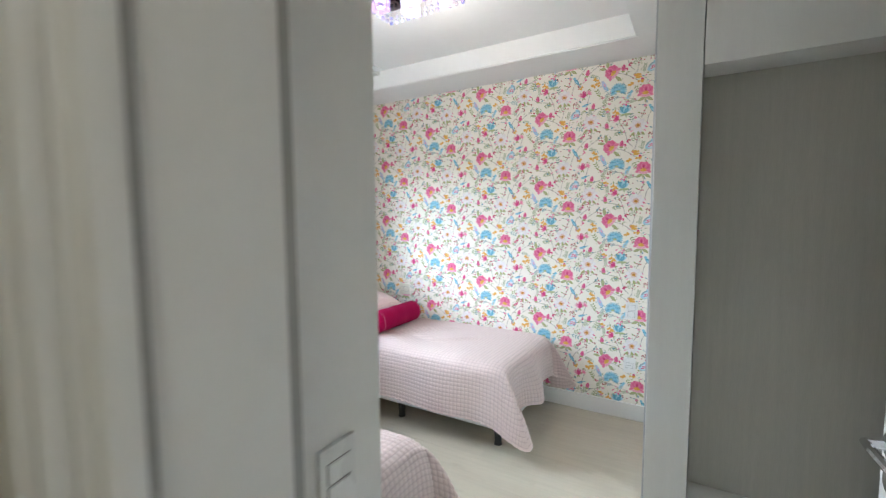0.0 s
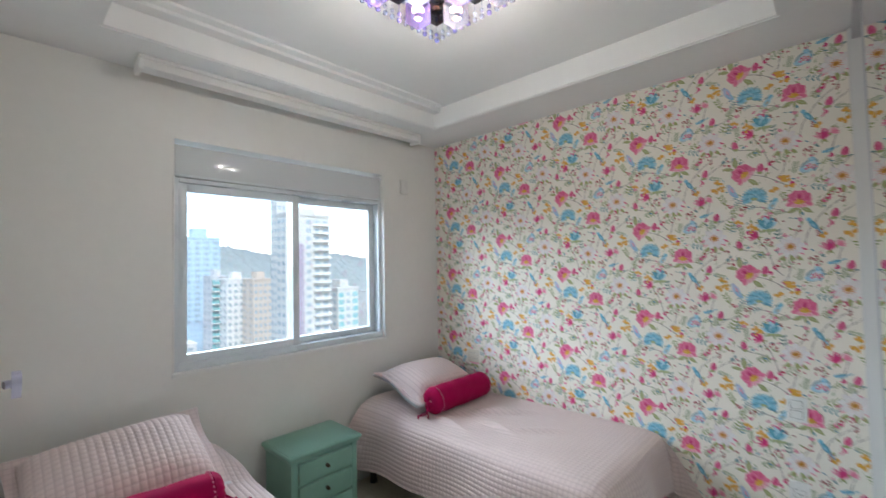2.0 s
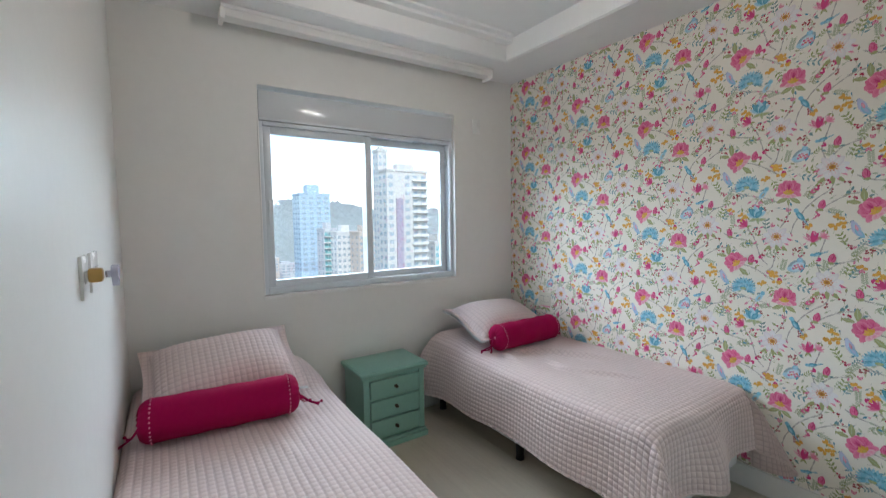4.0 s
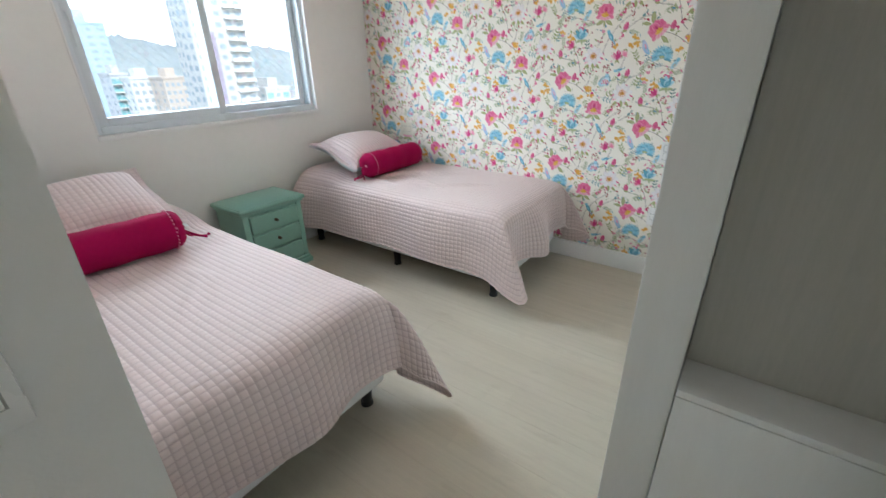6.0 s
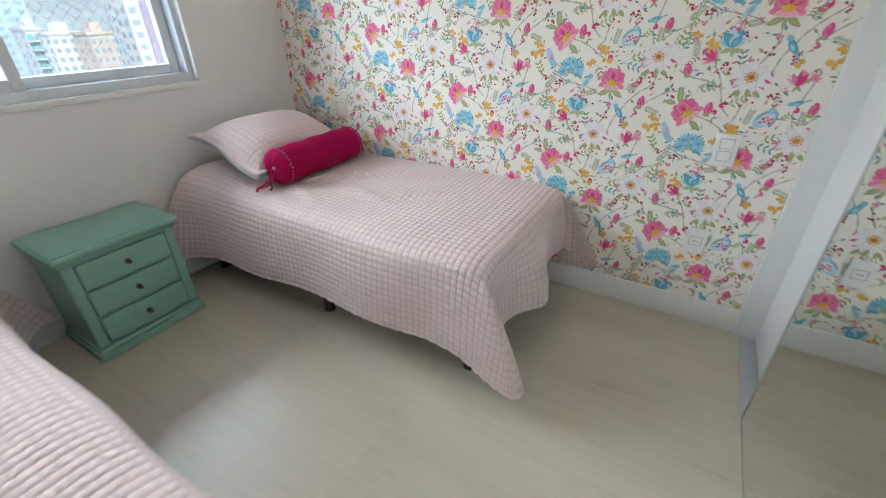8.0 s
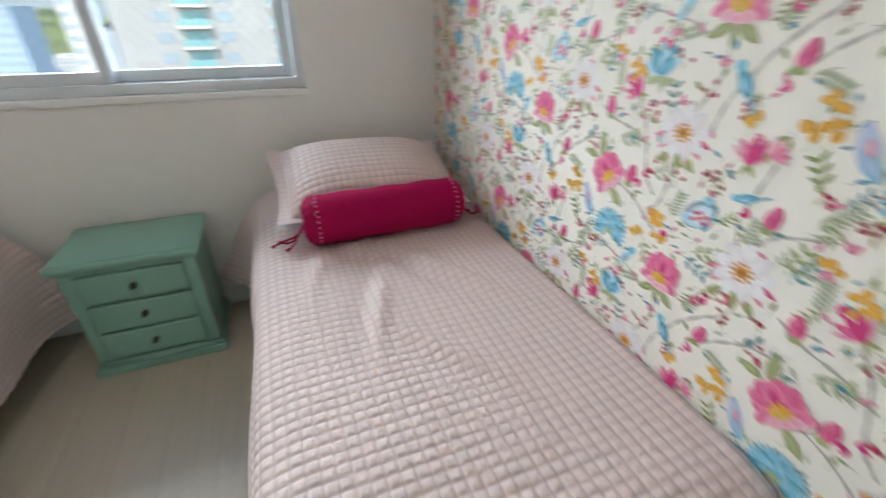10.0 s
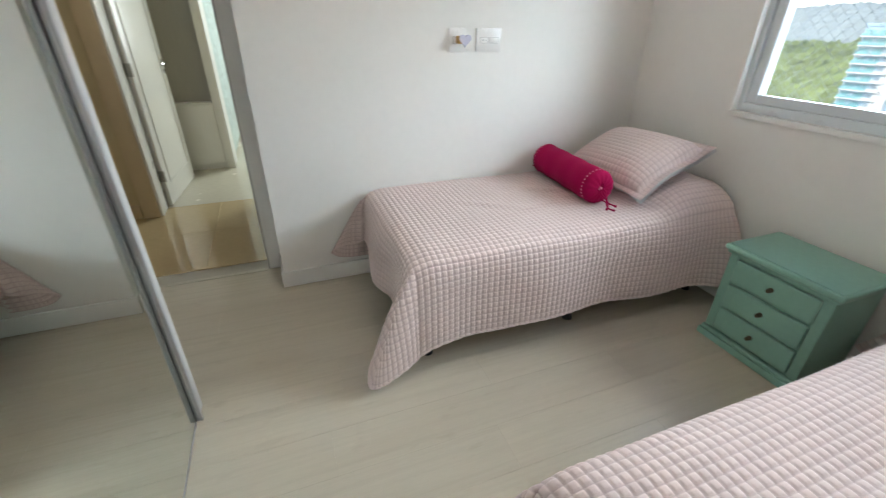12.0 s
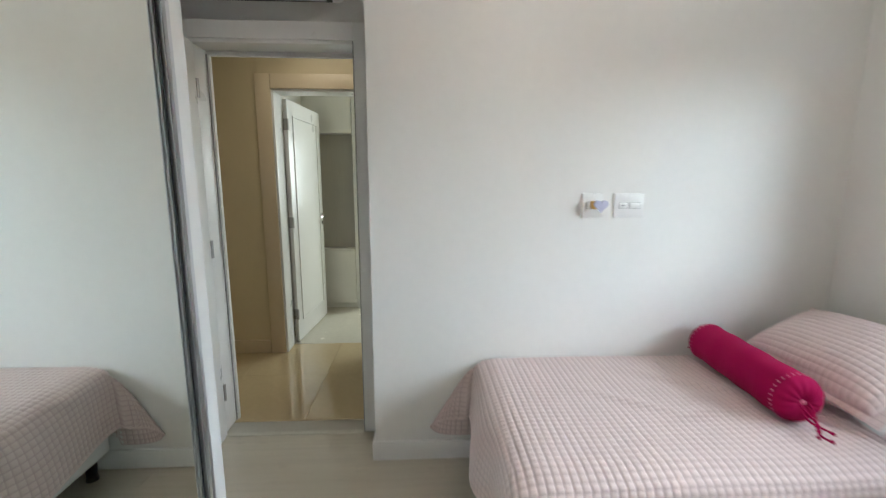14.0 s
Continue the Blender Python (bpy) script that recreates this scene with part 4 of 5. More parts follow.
for dy in (0.062, 0.078):
    ring = []
    for k in range(n):
        t = 2 * math.pi * k / n
        hx, hz = 16 * math.sin(t) ** 3 / 17, (13 * math.cos(t) - 5 * math.cos(2 * t) - 2 * math.cos(3 * t) - math.cos(4 * t)) / 17
        ring.append(bm.verts.new((-1.752 + hx * 0.034, YS + dy, 1.303 + hz * 0.034)))
    ctr.append(ring)
for k in range(n):
    bm.faces.new((ctr[0][k], ctr[0][(k + 1) % n], ctr[1][(k + 1) % n], ctr[1][k]))
bm.faces.new(ctr[0])
bm.faces.new(ctr[1])
part("shade", bm, LILAC, nl, "frosted heart-shaped shade")

# ---------------------------------------------------------------- flowered wallpaper
PX0, PX1, PZ0, PZ1 = XW + 0.002, -0.34, 0.121, ZC - 0.001
AX, AZ, CW, VP, HD = -1.272, 1.201, 0.515, 0.525, 0.262
PINK, ROSE, DEEP, BLUSH = (0.68, 0.055, 0.22), (0.82, 0.26, 0.40), (0.50, 0.03, 0.12), (0.85, 0.55, 0.60)
SKY, TEAL, PALEB = (0.24, 0.56, 0.70), (0.09, 0.33, 0.45), (0.52, 0.72, 0.80)
AMBER, YOLK, LEAF, SAGEP, OLIVE = (0.75, 0.38, 0.05), (0.82, 0.50, 0.10), (0.39, 0.45, 0.18), (0.52, 0.57, 0.39), (0.41, 0.41, 0.19)
TWIG, CREAMC, WHITE, RED, LILA = (0.44, 0.40, 0.36), (0.87, 0.825, 0.735), (0.88, 0.86, 0.83), (0.48, 0.03, 0.07), (0.55, 0.55, 0.74)
motif = []                                       # (layer, polygon, inner colour, outer colour)


def blob(x, z, rx, rz, deg, c0, c1, layer, tip=0.0, n=12):
    """An oval or pointed petal, shaded from its middle to its rim."""
    ca, sa = math.cos(radians(deg)), math.sin(radians(deg))
    pts = []
    for k in range(n):
        t = 2 * math.pi * k / n
        px = rx * math.cos(t)
        pz = rz * math.sin(t) * (1 - tip * max(0, math.cos(t)) - tip * 0.4 * max(0, -math.cos(t)))
        pts.append((x + px * ca - pz * sa, z + px * sa + pz * ca))
    motif.append((layer, pts, c0, c1, (x, z)))


def stroke(pts, wd, c, layer=1):
    """A twig: a chain of slim quads, smoothed between its points."""
    P = []
    for i in range(len(pts) - 1):
        p0, p1, p2, p3 = pts[max(i - 1, 0)], pts[i], pts[i + 1], pts[min(i + 2, len(pts) - 1)]
        for k in range(5):
            t = k / 5
            P.append(tuple(0.5 * (2 * p1[a] + (p2[a] - p0[a]) * t + (2 * p0[a] - 5 * p1[a] + 4 * p2[a] - p3[a]) * t * t + (3 * p1[a] - p0[a] - 3 * p2[a] + p3[a]) * t ** 3) for a in (0, 1)))
    P.append(pts[-1])
    for i, (a, b) in enumerate(zip(P, P[1:])):
        d = math.hypot(b[0] - a[0], b[1] - a[1]) or 1
        w0 = wd * (0.7 + 0.3 * math.sin(i * 1.7))
        nx, nz = -(b[1] - a[1]) / d * w0, (b[0] - a[0]) / d * w0
        ex, ez = (b[0] - a[0]) * 0.1, (b[1] - a[1]) * 0.1
        motif.append((layer, [(a[0] - nx - ex, a[1] - nz - ez), (b[0] - nx + ex, b[1] - nz + ez), (b[0] + nx + ex, b[1] + nz + ez), (a[0] + nx - ex, a[1] + nz - ez)], c, c, ((a[0] + b[0]) / 2, (a[1] + b[1]) / 2)))


def bloom(x, z, r, deg, squash, ca, cb, heart, layer=5):
    """A poppy seen from the side: a fan of broad back petals, an amber heart and a pale front lip."""
    ca_, sa_ = math.cos(radians(deg)), math.sin(radians(deg))

    def put(px, pz, rx, rz, t, c0, c1, ly, tip=0.1, n=12):
        blob(x + r * (px * ca_ - pz * sa_), z + r * (px * sa_ + pz * ca_), rx * r, rz * r, t + deg, c0, c1, ly, tip, n)
    for k, (t, ln) in enumerate(((24, 0.86), (156, 0.86), (46, 1.02), (134, 1.02), (72, 1.06), (108, 1.06), (90, 1.0))):
        dx, dz = math.cos(radians(t)), math.sin(radians(t)) * squash
        put(0.52 * ln * dx, 0.52 * ln * dz - 0.28, 0.50 * ln, 0.33, t, cb, [0.6 * p + 0.4 * q for p, q in zip(ca, cb)] if k % 3 else ca, layer + (k > 3), 0.02)
        put(0.40 * ln * dx, 0.40 * ln * dz - 0.28, 0.36 * ln, 0.10, t, DEEP, cb, layer + (k > 3), 0.5, 8)
        for off in (-13, 13):
            ex, ez = math.cos(radians(t + off)), math.sin(radians(t + off)) * squash
            put(0.55 * ln * ex, 0.55 * ln * ez - 0.28, 0.36 * ln, 0.022, t + off, cb, cb, layer + (k > 3), 0.6, 6)
    put(0.0, -0.20, 0.44, 0.26, 0, DEEP, cb, layer + 2)
    for k, (px, pz, rx, rz, t) in enumerate(((-0.52, -0.34, 0.42, 0.22, 24), (0.52, -0.34, 0.42, 0.22, -24), (-0.22, -0.52, 0.36, 0.20, 6), (0.24, -0.52, 0.36, 0.20, -6), (0.0, -0.58, 0.26, 0.15, 0))):
        put(px, pz, rx, rz, t, [0.5 * p + 0.5 * q for p, q in zip(ca, cb)] if k < 2 else ca, ca if k < 2 else BLUSH, layer + 3 + (k > 1))
    for k, (px, pz, t) in enumerate(((0, -0.24, 90), (-0.16, -0.20, 112), (0.16, -0.20, 68), (-0.08, -0.10, 98), (0.09, -0.09, 82), (-0.27, -0.26, 130), (0.27, -0.26, 50))):
        put(px, pz, 0.17, 0.075, t, heart, YOLK if k % 2 else heart, layer + 5, 0.2, 8)
    put(0.0, -0.34, 0.20, 0.10, 0, (0.62, 0.55, 0.12), heart, layer + 5)


def lotus(x, z, r, deg, ca, cb, layer=4):
    """A slim cup flower of pointed petals."""
    for k, t in enumerate((deg - 52, deg + 52, deg - 28, deg + 28, deg)):
        blob(x + 0.55 * r * math.cos(radians(t)), z + 0.55 * r * math.sin(radians(t)), 0.62 * r, 0.20 * r, t, ca if k % 2 else cb, BLUSH if k < 2 else cb, layer + (k > 1) + (k > 3), 0.35, 10)
        blob(x + 0.5 * r * math.cos(radians(t)), z + 0.5 * r * math.sin(radians(t)), 0.42 * r, 0.03 * r, t, cb, cb, layer + 1 + (k > 1) + (k > 3), 0.5, 6)
    for t in (deg + 150, deg - 150):
        blob(x + 0.25 * r * math.cos(radians(t)), z + 0.25 * r * math.sin(radians(t)), 0.36 * r, 0.12 * r, t, LEAF, OLIVE, layer, 0.5, 8)


def sprig(x, z, L, deg, n, c, size, layer=2):
    """A small frond of paired leaflets on a stalk."""
    ca, sa = math.cos(radians(deg)), math.sin(radians(deg))
    stroke([(x, z), (x + L * 0.5 * ca - 0.004 * sa, z + L * 0.5 * sa + 0.004 * ca), (x + L * ca, z + L * sa)], 0.0009, c, layer)
    for k in range(n):
        f = (k + 0.8) / n
        for s in (-1, 1):
            bx, bz = x + L * f * ca, z + L * f * sa
            aa = deg + s * 52
            blob(bx + size * math.cos(radians(aa)), bz + size * math.sin(radians(aa)), size, size * 0.42, aa, c, [v * 0.75 for v in c], layer, 0.5, 7)


def bud(x, z, s, deg, ca, cb):
    blob(x, z, s, s * 0.62, deg, ca, cb, 4, 0.35, 10)
    blob(x - 0.15 * s, z, s * 0.8, s * 0.26, deg + 8, cb, ca, 5, 0.4, 8)
    blob(x - s * 0.95 * math.cos(radians(deg)), z - s * 0.95 * math.sin(radians(deg)), s * 0.5, s * 0.32, deg + 90, LEAF, OLIVE, 4, 0.4, 8)


def berries(x, z, n, seed, c=DEEP):
    rn = random.Random(seed)
    for k in range(n):
        bx, bz = x + rn.uniform(-0.02, 0.02), z + rn.uniform(-0.018, 0.018)
        blob(bx, bz, 0.0045, 0.0045, 0, c, RED, 3, 0, 7)
        stroke([(x, z - 0.02), ((x + bx) / 2, (z + bz) / 2), (bx, bz)], 0.0006, OLIVE, 2)


def perched(x, z, s, deg, c0, c1, cw):
    """A plain slim teardrop shape in two tones with a tapering end."""
    blob(x, z, s, s * 0.40, deg, c0, c1, 4, 0.35, 12)
    ca, sa = math.cos(radians(deg)), math.sin(radians(deg))
    blob(x - 1.25 * s * ca, z - 1.25 * s * sa, s * 0.75, s * 0.13, deg + 4, cw, c1, 4, 0.2, 8)
    blob(x + 0.85 * s * ca, z + 0.85 * s * sa + 0.1 * s, s * 0.36, s * 0.32, deg, c0, c0, 5, 0, 9)
    blob(x, z - 0.15 * s, s * 0.5, s * 0.18, deg, cw, c0, 5, 0.2, 8)


# twigs
for chain in (((0.03, -0.012), (0.088, -0.029), (0.146, -0.064), (0.175, -0.085)), ((0.191, -0.428), (0.175, -0.50), (0.164, -0.546), (0.139, -0.567)),
              ((0.353, -0.035), (0.338, 0.012), (0.344, 0.048), (0.359, 0.106), (0.368, 0.140)), ((0.381, -0.014), (0.402, 0.010), (0.432, 0.025), (0.487, 0.043)),
              ((0.386, -0.10), (0.384, -0.143), (0.371, -0.175), (0.335, -0.203), (0.294, -0.246), (0.272, -0.283), (0.248, -0.325), (0.236, -0.375)),
              ((0.350, -0.255), (0.390, -0.224), (0.438, -0.197), (0.482, -0.19)), ((0.223, -0.205), (0.224, -0.264), (0.218, -0.300), (0.190, -0.351)),
              ((0.055, -0.355), (0.081, -0.39), (0.102, -0.451), (0.118, -0.50), (0.147, -0.532)), ((-0.024, -0.148), (0.016, -0.171), (0.058, -0.184), (0.137, -0.202), (0.187, -0.227)),
              ((-0.055, -0.378), (-0.008, -0.401), (0.057, -0.413), (0.09, -0.432))):
    stroke(chain, 0.0031, TWIG, 1)
    stroke([(a + 0.0012, b + 0.0012) for a, b in chain], 0.0011, (0.58, 0.54, 0.50), 2)
# large flowers with their leaves
bloom(0.0, 0.0, 0.060, 46, 0.95, ROSE, PINK, AMBER)
bloom(0.222, -0.163, 0.056, -3, 1.1, ROSE, PINK, AMBER)
for lx, lz, ll, lt in ((-0.030, 0.060, 0.030, 95), (0.045, -0.052, 0.028, -40), (-0.062, 0.030, 0.024, 170), (0.196, -0.214, 0.026, 205), (0.248, -0.216, 0.026, -35), (0.222, -0.222, 0.016, -90)):
    blob(lx, lz, ll, ll * 0.42, lt, LEAF, OLIVE, 4, 0.5)
    blob(lx, lz, ll * 0.8, ll * 0.05, lt, SAGEP, SAGEP, 5, 0.5, 6)
# blue fringed flower: a fan of fine petals over a low base
for ring, (rr_, count) in enumerate(((0.052, 17), (0.040, 14), (0.027, 11), (0.014, 8))):
    for k in range(count):
        t = -25 + 230 * k / (count - 1)
        blob(0.045 + 0.62 * rr_ * math.cos(radians(t)), -0.137 + 0.62 * rr_ * math.sin(radians(t)), 0.5 * rr_, 0.0075, t, SKY if ring % 2 else PALEB, SKY if k % 3 else TEAL, 3 + ring, 0.2, 8)
blob(0.045, -0.140, 0.014, 0.007, 0, SAGEP, LEAF, 7)
# blue cup flower
for k, (t, l) in enumerate(((158, 0.034), (128, 0.042), (98, 0.044), (68, 0.042), (36, 0.036), (112, 0.032), (82, 0.032), (55, 0.028))):
    blob(0.092 + 0.6 * l * math.cos(radians(t)), -0.292 + 0.6 * l * math.sin(radians(t)), l * 0.78, 0.013, t, SKY, TEAL if k % 2 else PALEB, 4 + (k > 4), 0.35, 9)
lotus(0.052, -0.338, 0.036, 150, ROSE, PINK)
for lx, lt in ((0.080, 205), (0.112, 8), (0.098, -80)):
    blob(lx, -0.306, 0.024, 0.009, lt, LEAF, SAGEP, 3, 0.5)
# white open flowers with pink-tipped outer petals
for wx, wz, wr in ((0.377, -0.071, 0.060), (0.180, -0.391, 0.058)):
    for k, t in enumerate((196, 344, 222, 318, 250, 290)):
        blob(wx + 0.72 * wr * math.cos(radians(t)), wz + 0.62 * wr * math.sin(radians(t)), wr * 0.46, wr * 0.12, t, ROSE if k % 2 else BLUSH, PINK if k < 2 else ROSE, 3, 0.5, 8)
    for k in range(9):
        t = 40 * k + 10
        blob(wx + 0.5 * wr * math.cos(radians(t)), wz + 0.46 * wr * math.sin(radians(t)), wr * 0.50, wr * 0.27, t, WHITE, (0.76, 0.70, 0.71) if k % 2 else (0.82, 0.79, 0.80), 4 + k % 2, 0.2, 10)
        blob(wx + 0.42 * wr * math.cos(radians(t)), wz + 0.38 * wr * math.sin(radians(t)), wr * 0.26, wr * 0.02, t, BLUSH, BLUSH, 6, 0.5, 6)
    blob(wx, wz, wr * 0.22, wr * 0.19, 0, (0.40, 0.12, 0.04), AMBER, 7)
    for k in range(10):
        blob(wx + wr * 0.30 * math.cos(k * 0.63), wz + wr * 0.27 * math.sin(k * 0.63), 0.0040, 0.0034, 0, AMBER, (0.62, 0.22, 0.06), 8, 0, 6)
    for lx, lt in ((-0.55, 215), (0.5, -40), (0.05, -85)):
        blob(wx + wr * lx, wz - wr * 0.95, wr * 0.36, wr * 0.15, lt, OLIVE, LEAF, 3, 0.5)
# magenta cups
lotus(0.321, -0.412, 0.040, 95, BLUSH, PINK)
lotus(0.350, -0.390, 0.026, 40, BLUSH, ROSE)
# amber flower heads, in clusters of small round florets
for ax, az, k0 in ((0.178, -0.055, 8), (0.190, -0.085, 6), (0.394, -0.338, 9), (0.420, -0.330, 5), (0.410, -0.296, 5), (0.030, -0.283, 7), (0.040, -0.305, 5), (-0.024, -0.261, 5), (0.300, -0.338, 4), (0.123, -0.098, 5), (0.16, -0.045, 5)):
    rn = random.Random(k0 + int(ax * 900))
    for k in range(k0):
        t, q = rn.uniform(0, 360), rn.uniform(0.4, 1.0) * 0.0155
        blob(ax + q * 1.25 * math.cos(radians(t)), az + q * 0.8 * math.sin(radians(t)), 0.0085, 0.0068, t, YOLK, AMBER, 4 + k % 2, 0.05, 8)
    stroke([(ax - 0.004, az - 0.034), (ax + 0.002, az - 0.018), (ax, az)], 0.0010, SAGEP, 2)
# striped buds
for bx, bz, s, dg in ((0.076, 0.016, 0.025, 82), (0.347, -0.240, 0.024, 78), (-0.027, -0.375, 0.024, 100), (0.391, 0.040, 0.024, 80)):
    bud(bx, bz, s, dg, ROSE, PINK)
    blob(bx + 0.15 * s, bz + 0.1 * s, s * 0.7, s * 0.10, dg - 10, DEEP, PINK, 6, 0.4, 7)
# slim two-tone shapes
perched(0.268, -0.288, 0.030, 125, SKY, TEAL, PALEB)
perched(0.117, -0.178, 0.030, 55, SKY, PALEB, AMBER)
perched(0.337, 0.056, 0.022, 200, SKY, TEAL, PALEB)
# heart-shaped lockets: a grey-blue rim, a pale face with small posies, a blue lower edge
for px, pz, rx, rz, dg, c0, c1, ly in ((0.264, -0.004, 0.041, 0.027, 40, (0.42, 0.50, 0.52), (0.32, 0.44, 0.48), 3), (0.254, -0.020, 0.028, 0.014, 0, SKY, PALEB, 4), (0.268, -0.006, 0.030, 0.021, 45, WHITE, PALEB, 5), (0.276, 0.026, 0.012, 0.011, 0, PALEB, SKY, 5), (0.288, -0.013, 0.022, 0.006, 70, SKY, TEAL, 4)):
    blob(px, pz, rx, rz, dg, c0, c1, ly, 0.2, 14)
for k in range(8):
    blob(0.252 + 0.0052 * k, -0.018 + 0.0048 * ((k * 3) % 5), 0.0058, 0.0048, 0, (ROSE, PINK, AMBER, BLUSH)[k % 4], PINK, 6, 0, 6)
for dg in (60, 120):
    blob(0.276 + 0.009 * math.cos(radians(dg)), 0.040 + 0.004 * math.sin(radians(dg)), 0.008, 0.003, dg, ROSE, DEEP, 5, 0.3, 7)
# lilac wings
for px, pz, rx, rz, dg, c0, c1, ly in ((-0.050, -0.086, 0.038, 0.015, 112, PALEB, LILA, 4), (-0.038, -0.106, 0.026, 0.011, 128, LILA, SKY, 5), (-0.048, -0.084, 0.014, 0.005, 112, BLUSH, ROSE, 6)):
    blob(px, pz, rx, rz, dg, c0, c1, ly, 0.3, 12)
# ferns
for fx, fz, L, dg, n_, c in ((0.205, -0.035, 0.055, 78, 7, SAGEP), (-0.062, -0.215, 0.062, 50, 7, SAGEP), (0.295, -0.215, 0.055, 62, 7, SAGEP), (0.366, -0.022, 0.046, 85, 6, SAGEP), (-0.012, -0.335, 0.050, 95, 6, SAGEP), (0.365, -0.262, 0.050, -20, 6, SAGEP), (0.115, -0.225, 0.045, 15, 6, SAGEP)):
    sprig(fx, fz, L, dg, n_, c, 0.0078)
# leafy sprays
for fx, fz, L, dg, n_, c in ((-0.075, -0.305, 0.055, 75, 3, LEAF), (0.138, -0.365, 0.055, 95, 3, (0.20, 0.34, 0.30)), (0.270, -0.085, 0.075, 20, 4, LEAF), (0.255, -0.10, 0.060, -15, 3, (0.22, 0.42, 0.44)), (0.150, -0.110, 0.05, -60, 3, LEAF), (0.130, 0.03, 0.05, 30, 3, SAGEP), (0.02, 0.085, 0.05, 10, 3, SAGEP), (0.44, -0.42, 0.05, 120, 3, LEAF), (0.45, -0.05, 0.05, 60, 3, (0.22, 0.42, 0.44)), (0.02, -0.45, 0.055, 30, 3, LEAF)):
    sprig(fx, fz, L, dg, n_, c, 0.0105)
for k in range(14):
    rn = random.Random(2100 + k)
    sprig(rn.uniform(-0.1, CW - 0.1), rn.uniform(-VP + 0.09, 0.09), rn.uniform(0.03, 0.045), rn.uniform(0, 360), 3, (LEAF, SAGEP, (0.22, 0.40, 0.42), OLIVE)[k % 4], 0.0068)
# berry groups on hair stalks
for k, (bx, bz, n_) in enumerate(((0.190, 0.043, 3), (0.378, -0.178, 4), (0.207, -0.300, 4), (0.005, -0.190, 7), (0.345, -0.135, 7), (0.300, -0.325, 7), (0.092, -0.366, 8), (0.44, -0.14, 4), (0.115, 0.05, 5), (0.29, 0.075, 4), (-0.06, 0.06, 5), (0.14, -0.26, 4), (-0.08, -0.16, 4), (0.25, -0.46, 4))):
    berries(bx, bz, n_, 40 + k, (DEEP, (0.16, 0.07, 0.05))[k % 2])
# leaves along the twigs, and small loose pink dashes
for k in range(150):
    rn = random.Random(300 + k)
    lx, lz, dg = rn.uniform(-0.1, CW - 0.1), rn.uniform(-VP + 0.09, 0.09), rn.uniform(0, 360)
    c = (TEAL, LEAF, SAGEP, (0.20, 0.36, 0.36), OLIVE, ROSE)[k % 6]
    L = rn.uniform(0.006, 0.011)
    blob(lx, lz, L, L * 0.45, dg, c, [v * 0.8 for v in c], 2, 0.5, 8)
    stroke([(lx - 2.4 * L * math.cos(radians(dg)), lz - 2.4 * L * math.sin(radians(dg))), (lx - 1.4 * L * math.cos(radians(dg + 8)), lz - 1.4 * L * math.sin(radians(dg + 8))), (lx, lz)], 0.0008, TWIG, 1)
for k in range(20):
    rn = random.Random(1300 + k)
    x, z, dg = rn.uniform(-0.1, CW - 0.1), rn.uniform(-VP + 0.09, 0.09), rn.uniform(0, 360)
    for t in (28, -28):
        blob(x + 0.009 * math.cos(radians(dg + t)), z + 0.009 * math.sin(radians(dg + t)), 0.010, 0.0050, dg + t, (ROSE, PINK, BLUSH)[k % 3], PINK, 3, 0.35, 8)


def wallpaper():
    """The printed paper: one sheet with its print laid on in thin coats, repeated in a half-drop."""
    V, F, C = [], [], []

    def face(pts, cols):
        k = len(V)
        V.extend(pts)
        F.append(tuple(range(k, k + len(pts))))
        C.extend(cols)
    y = YN - 0.0010
    face([(PX0, y, PZ0), (PX1, y, PZ0), (PX1, y, PZ1), (PX0, y, PZ1)], [CREAMC] * 4)
    for c in range(-5, 4):
        for r in range(-5, 7):
            ox, oz = AX + c * CW, AZ - c * HD + r * VP
            if oz + 0.2 < PZ0 or oz - 0.6 > PZ1 or ox + 0.5 < PX0 or ox - 0.25 > PX1:
                continue
            for num, (layer, pts, c0, c1, mid) in enumerate(motif):
                P = [(min(max(ox + a, PX0), PX1), min(max(oz + b, PZ0), PZ1)) for a, b in pts]
                mx, mz = min(max(ox + mid[0], PX0), PX1), min(max(oz + mid[1], PZ0), PZ1)
                if max(p[0] for p in P) - min(p[0] for p in P) < 1e-4 or max(p[1] for p in P) - min(p[1] for p in P) < 1e-4:
                    continue
                yy = y - 0.0004 * (layer + 1) - 0.000006 * (num % 61)
                if len(P) == 4:
                    face([(a, yy, b) for a, b in P], [c0] * 4)
                    continue
                n = len(P)
                k = len(V)
                V.append((mx, yy, mz))
                C.append(c0)
                for a, b in P:
                    V.append((a, yy, b))
                    C.append(c1)
                for i in range(n):
                    F.append((k, k + 1 + i, k + 1 + (i + 1) % n))
    me = bpy.data.meshes.new("wallpaper")
    o = Vector((-1.6, YN, PZ0))
    me.from_pydata([(a - o.x, b - o.y, c - o.z) for a, b, c in V], [], F)
    at = me.color_attributes.new("print", "FLOAT_COLOR", "POINT")
    col = np.ones((len(V), 4), dtype=np.float32)
    col[:, :3] = np.array([tuple(c) for c in C], dtype=np.float32)
    at.data.foreach_set("color", col.ravel())
    me.update()
    me.materials.append(printed("printed_wallpaper"))
    ob = new("wallpaper", me)
    ob.location = o
    tagged(ob, "cream wallpaper printed with pink, blue and yellow flowers", "wallpaper", kind="structure")


wallpaper()

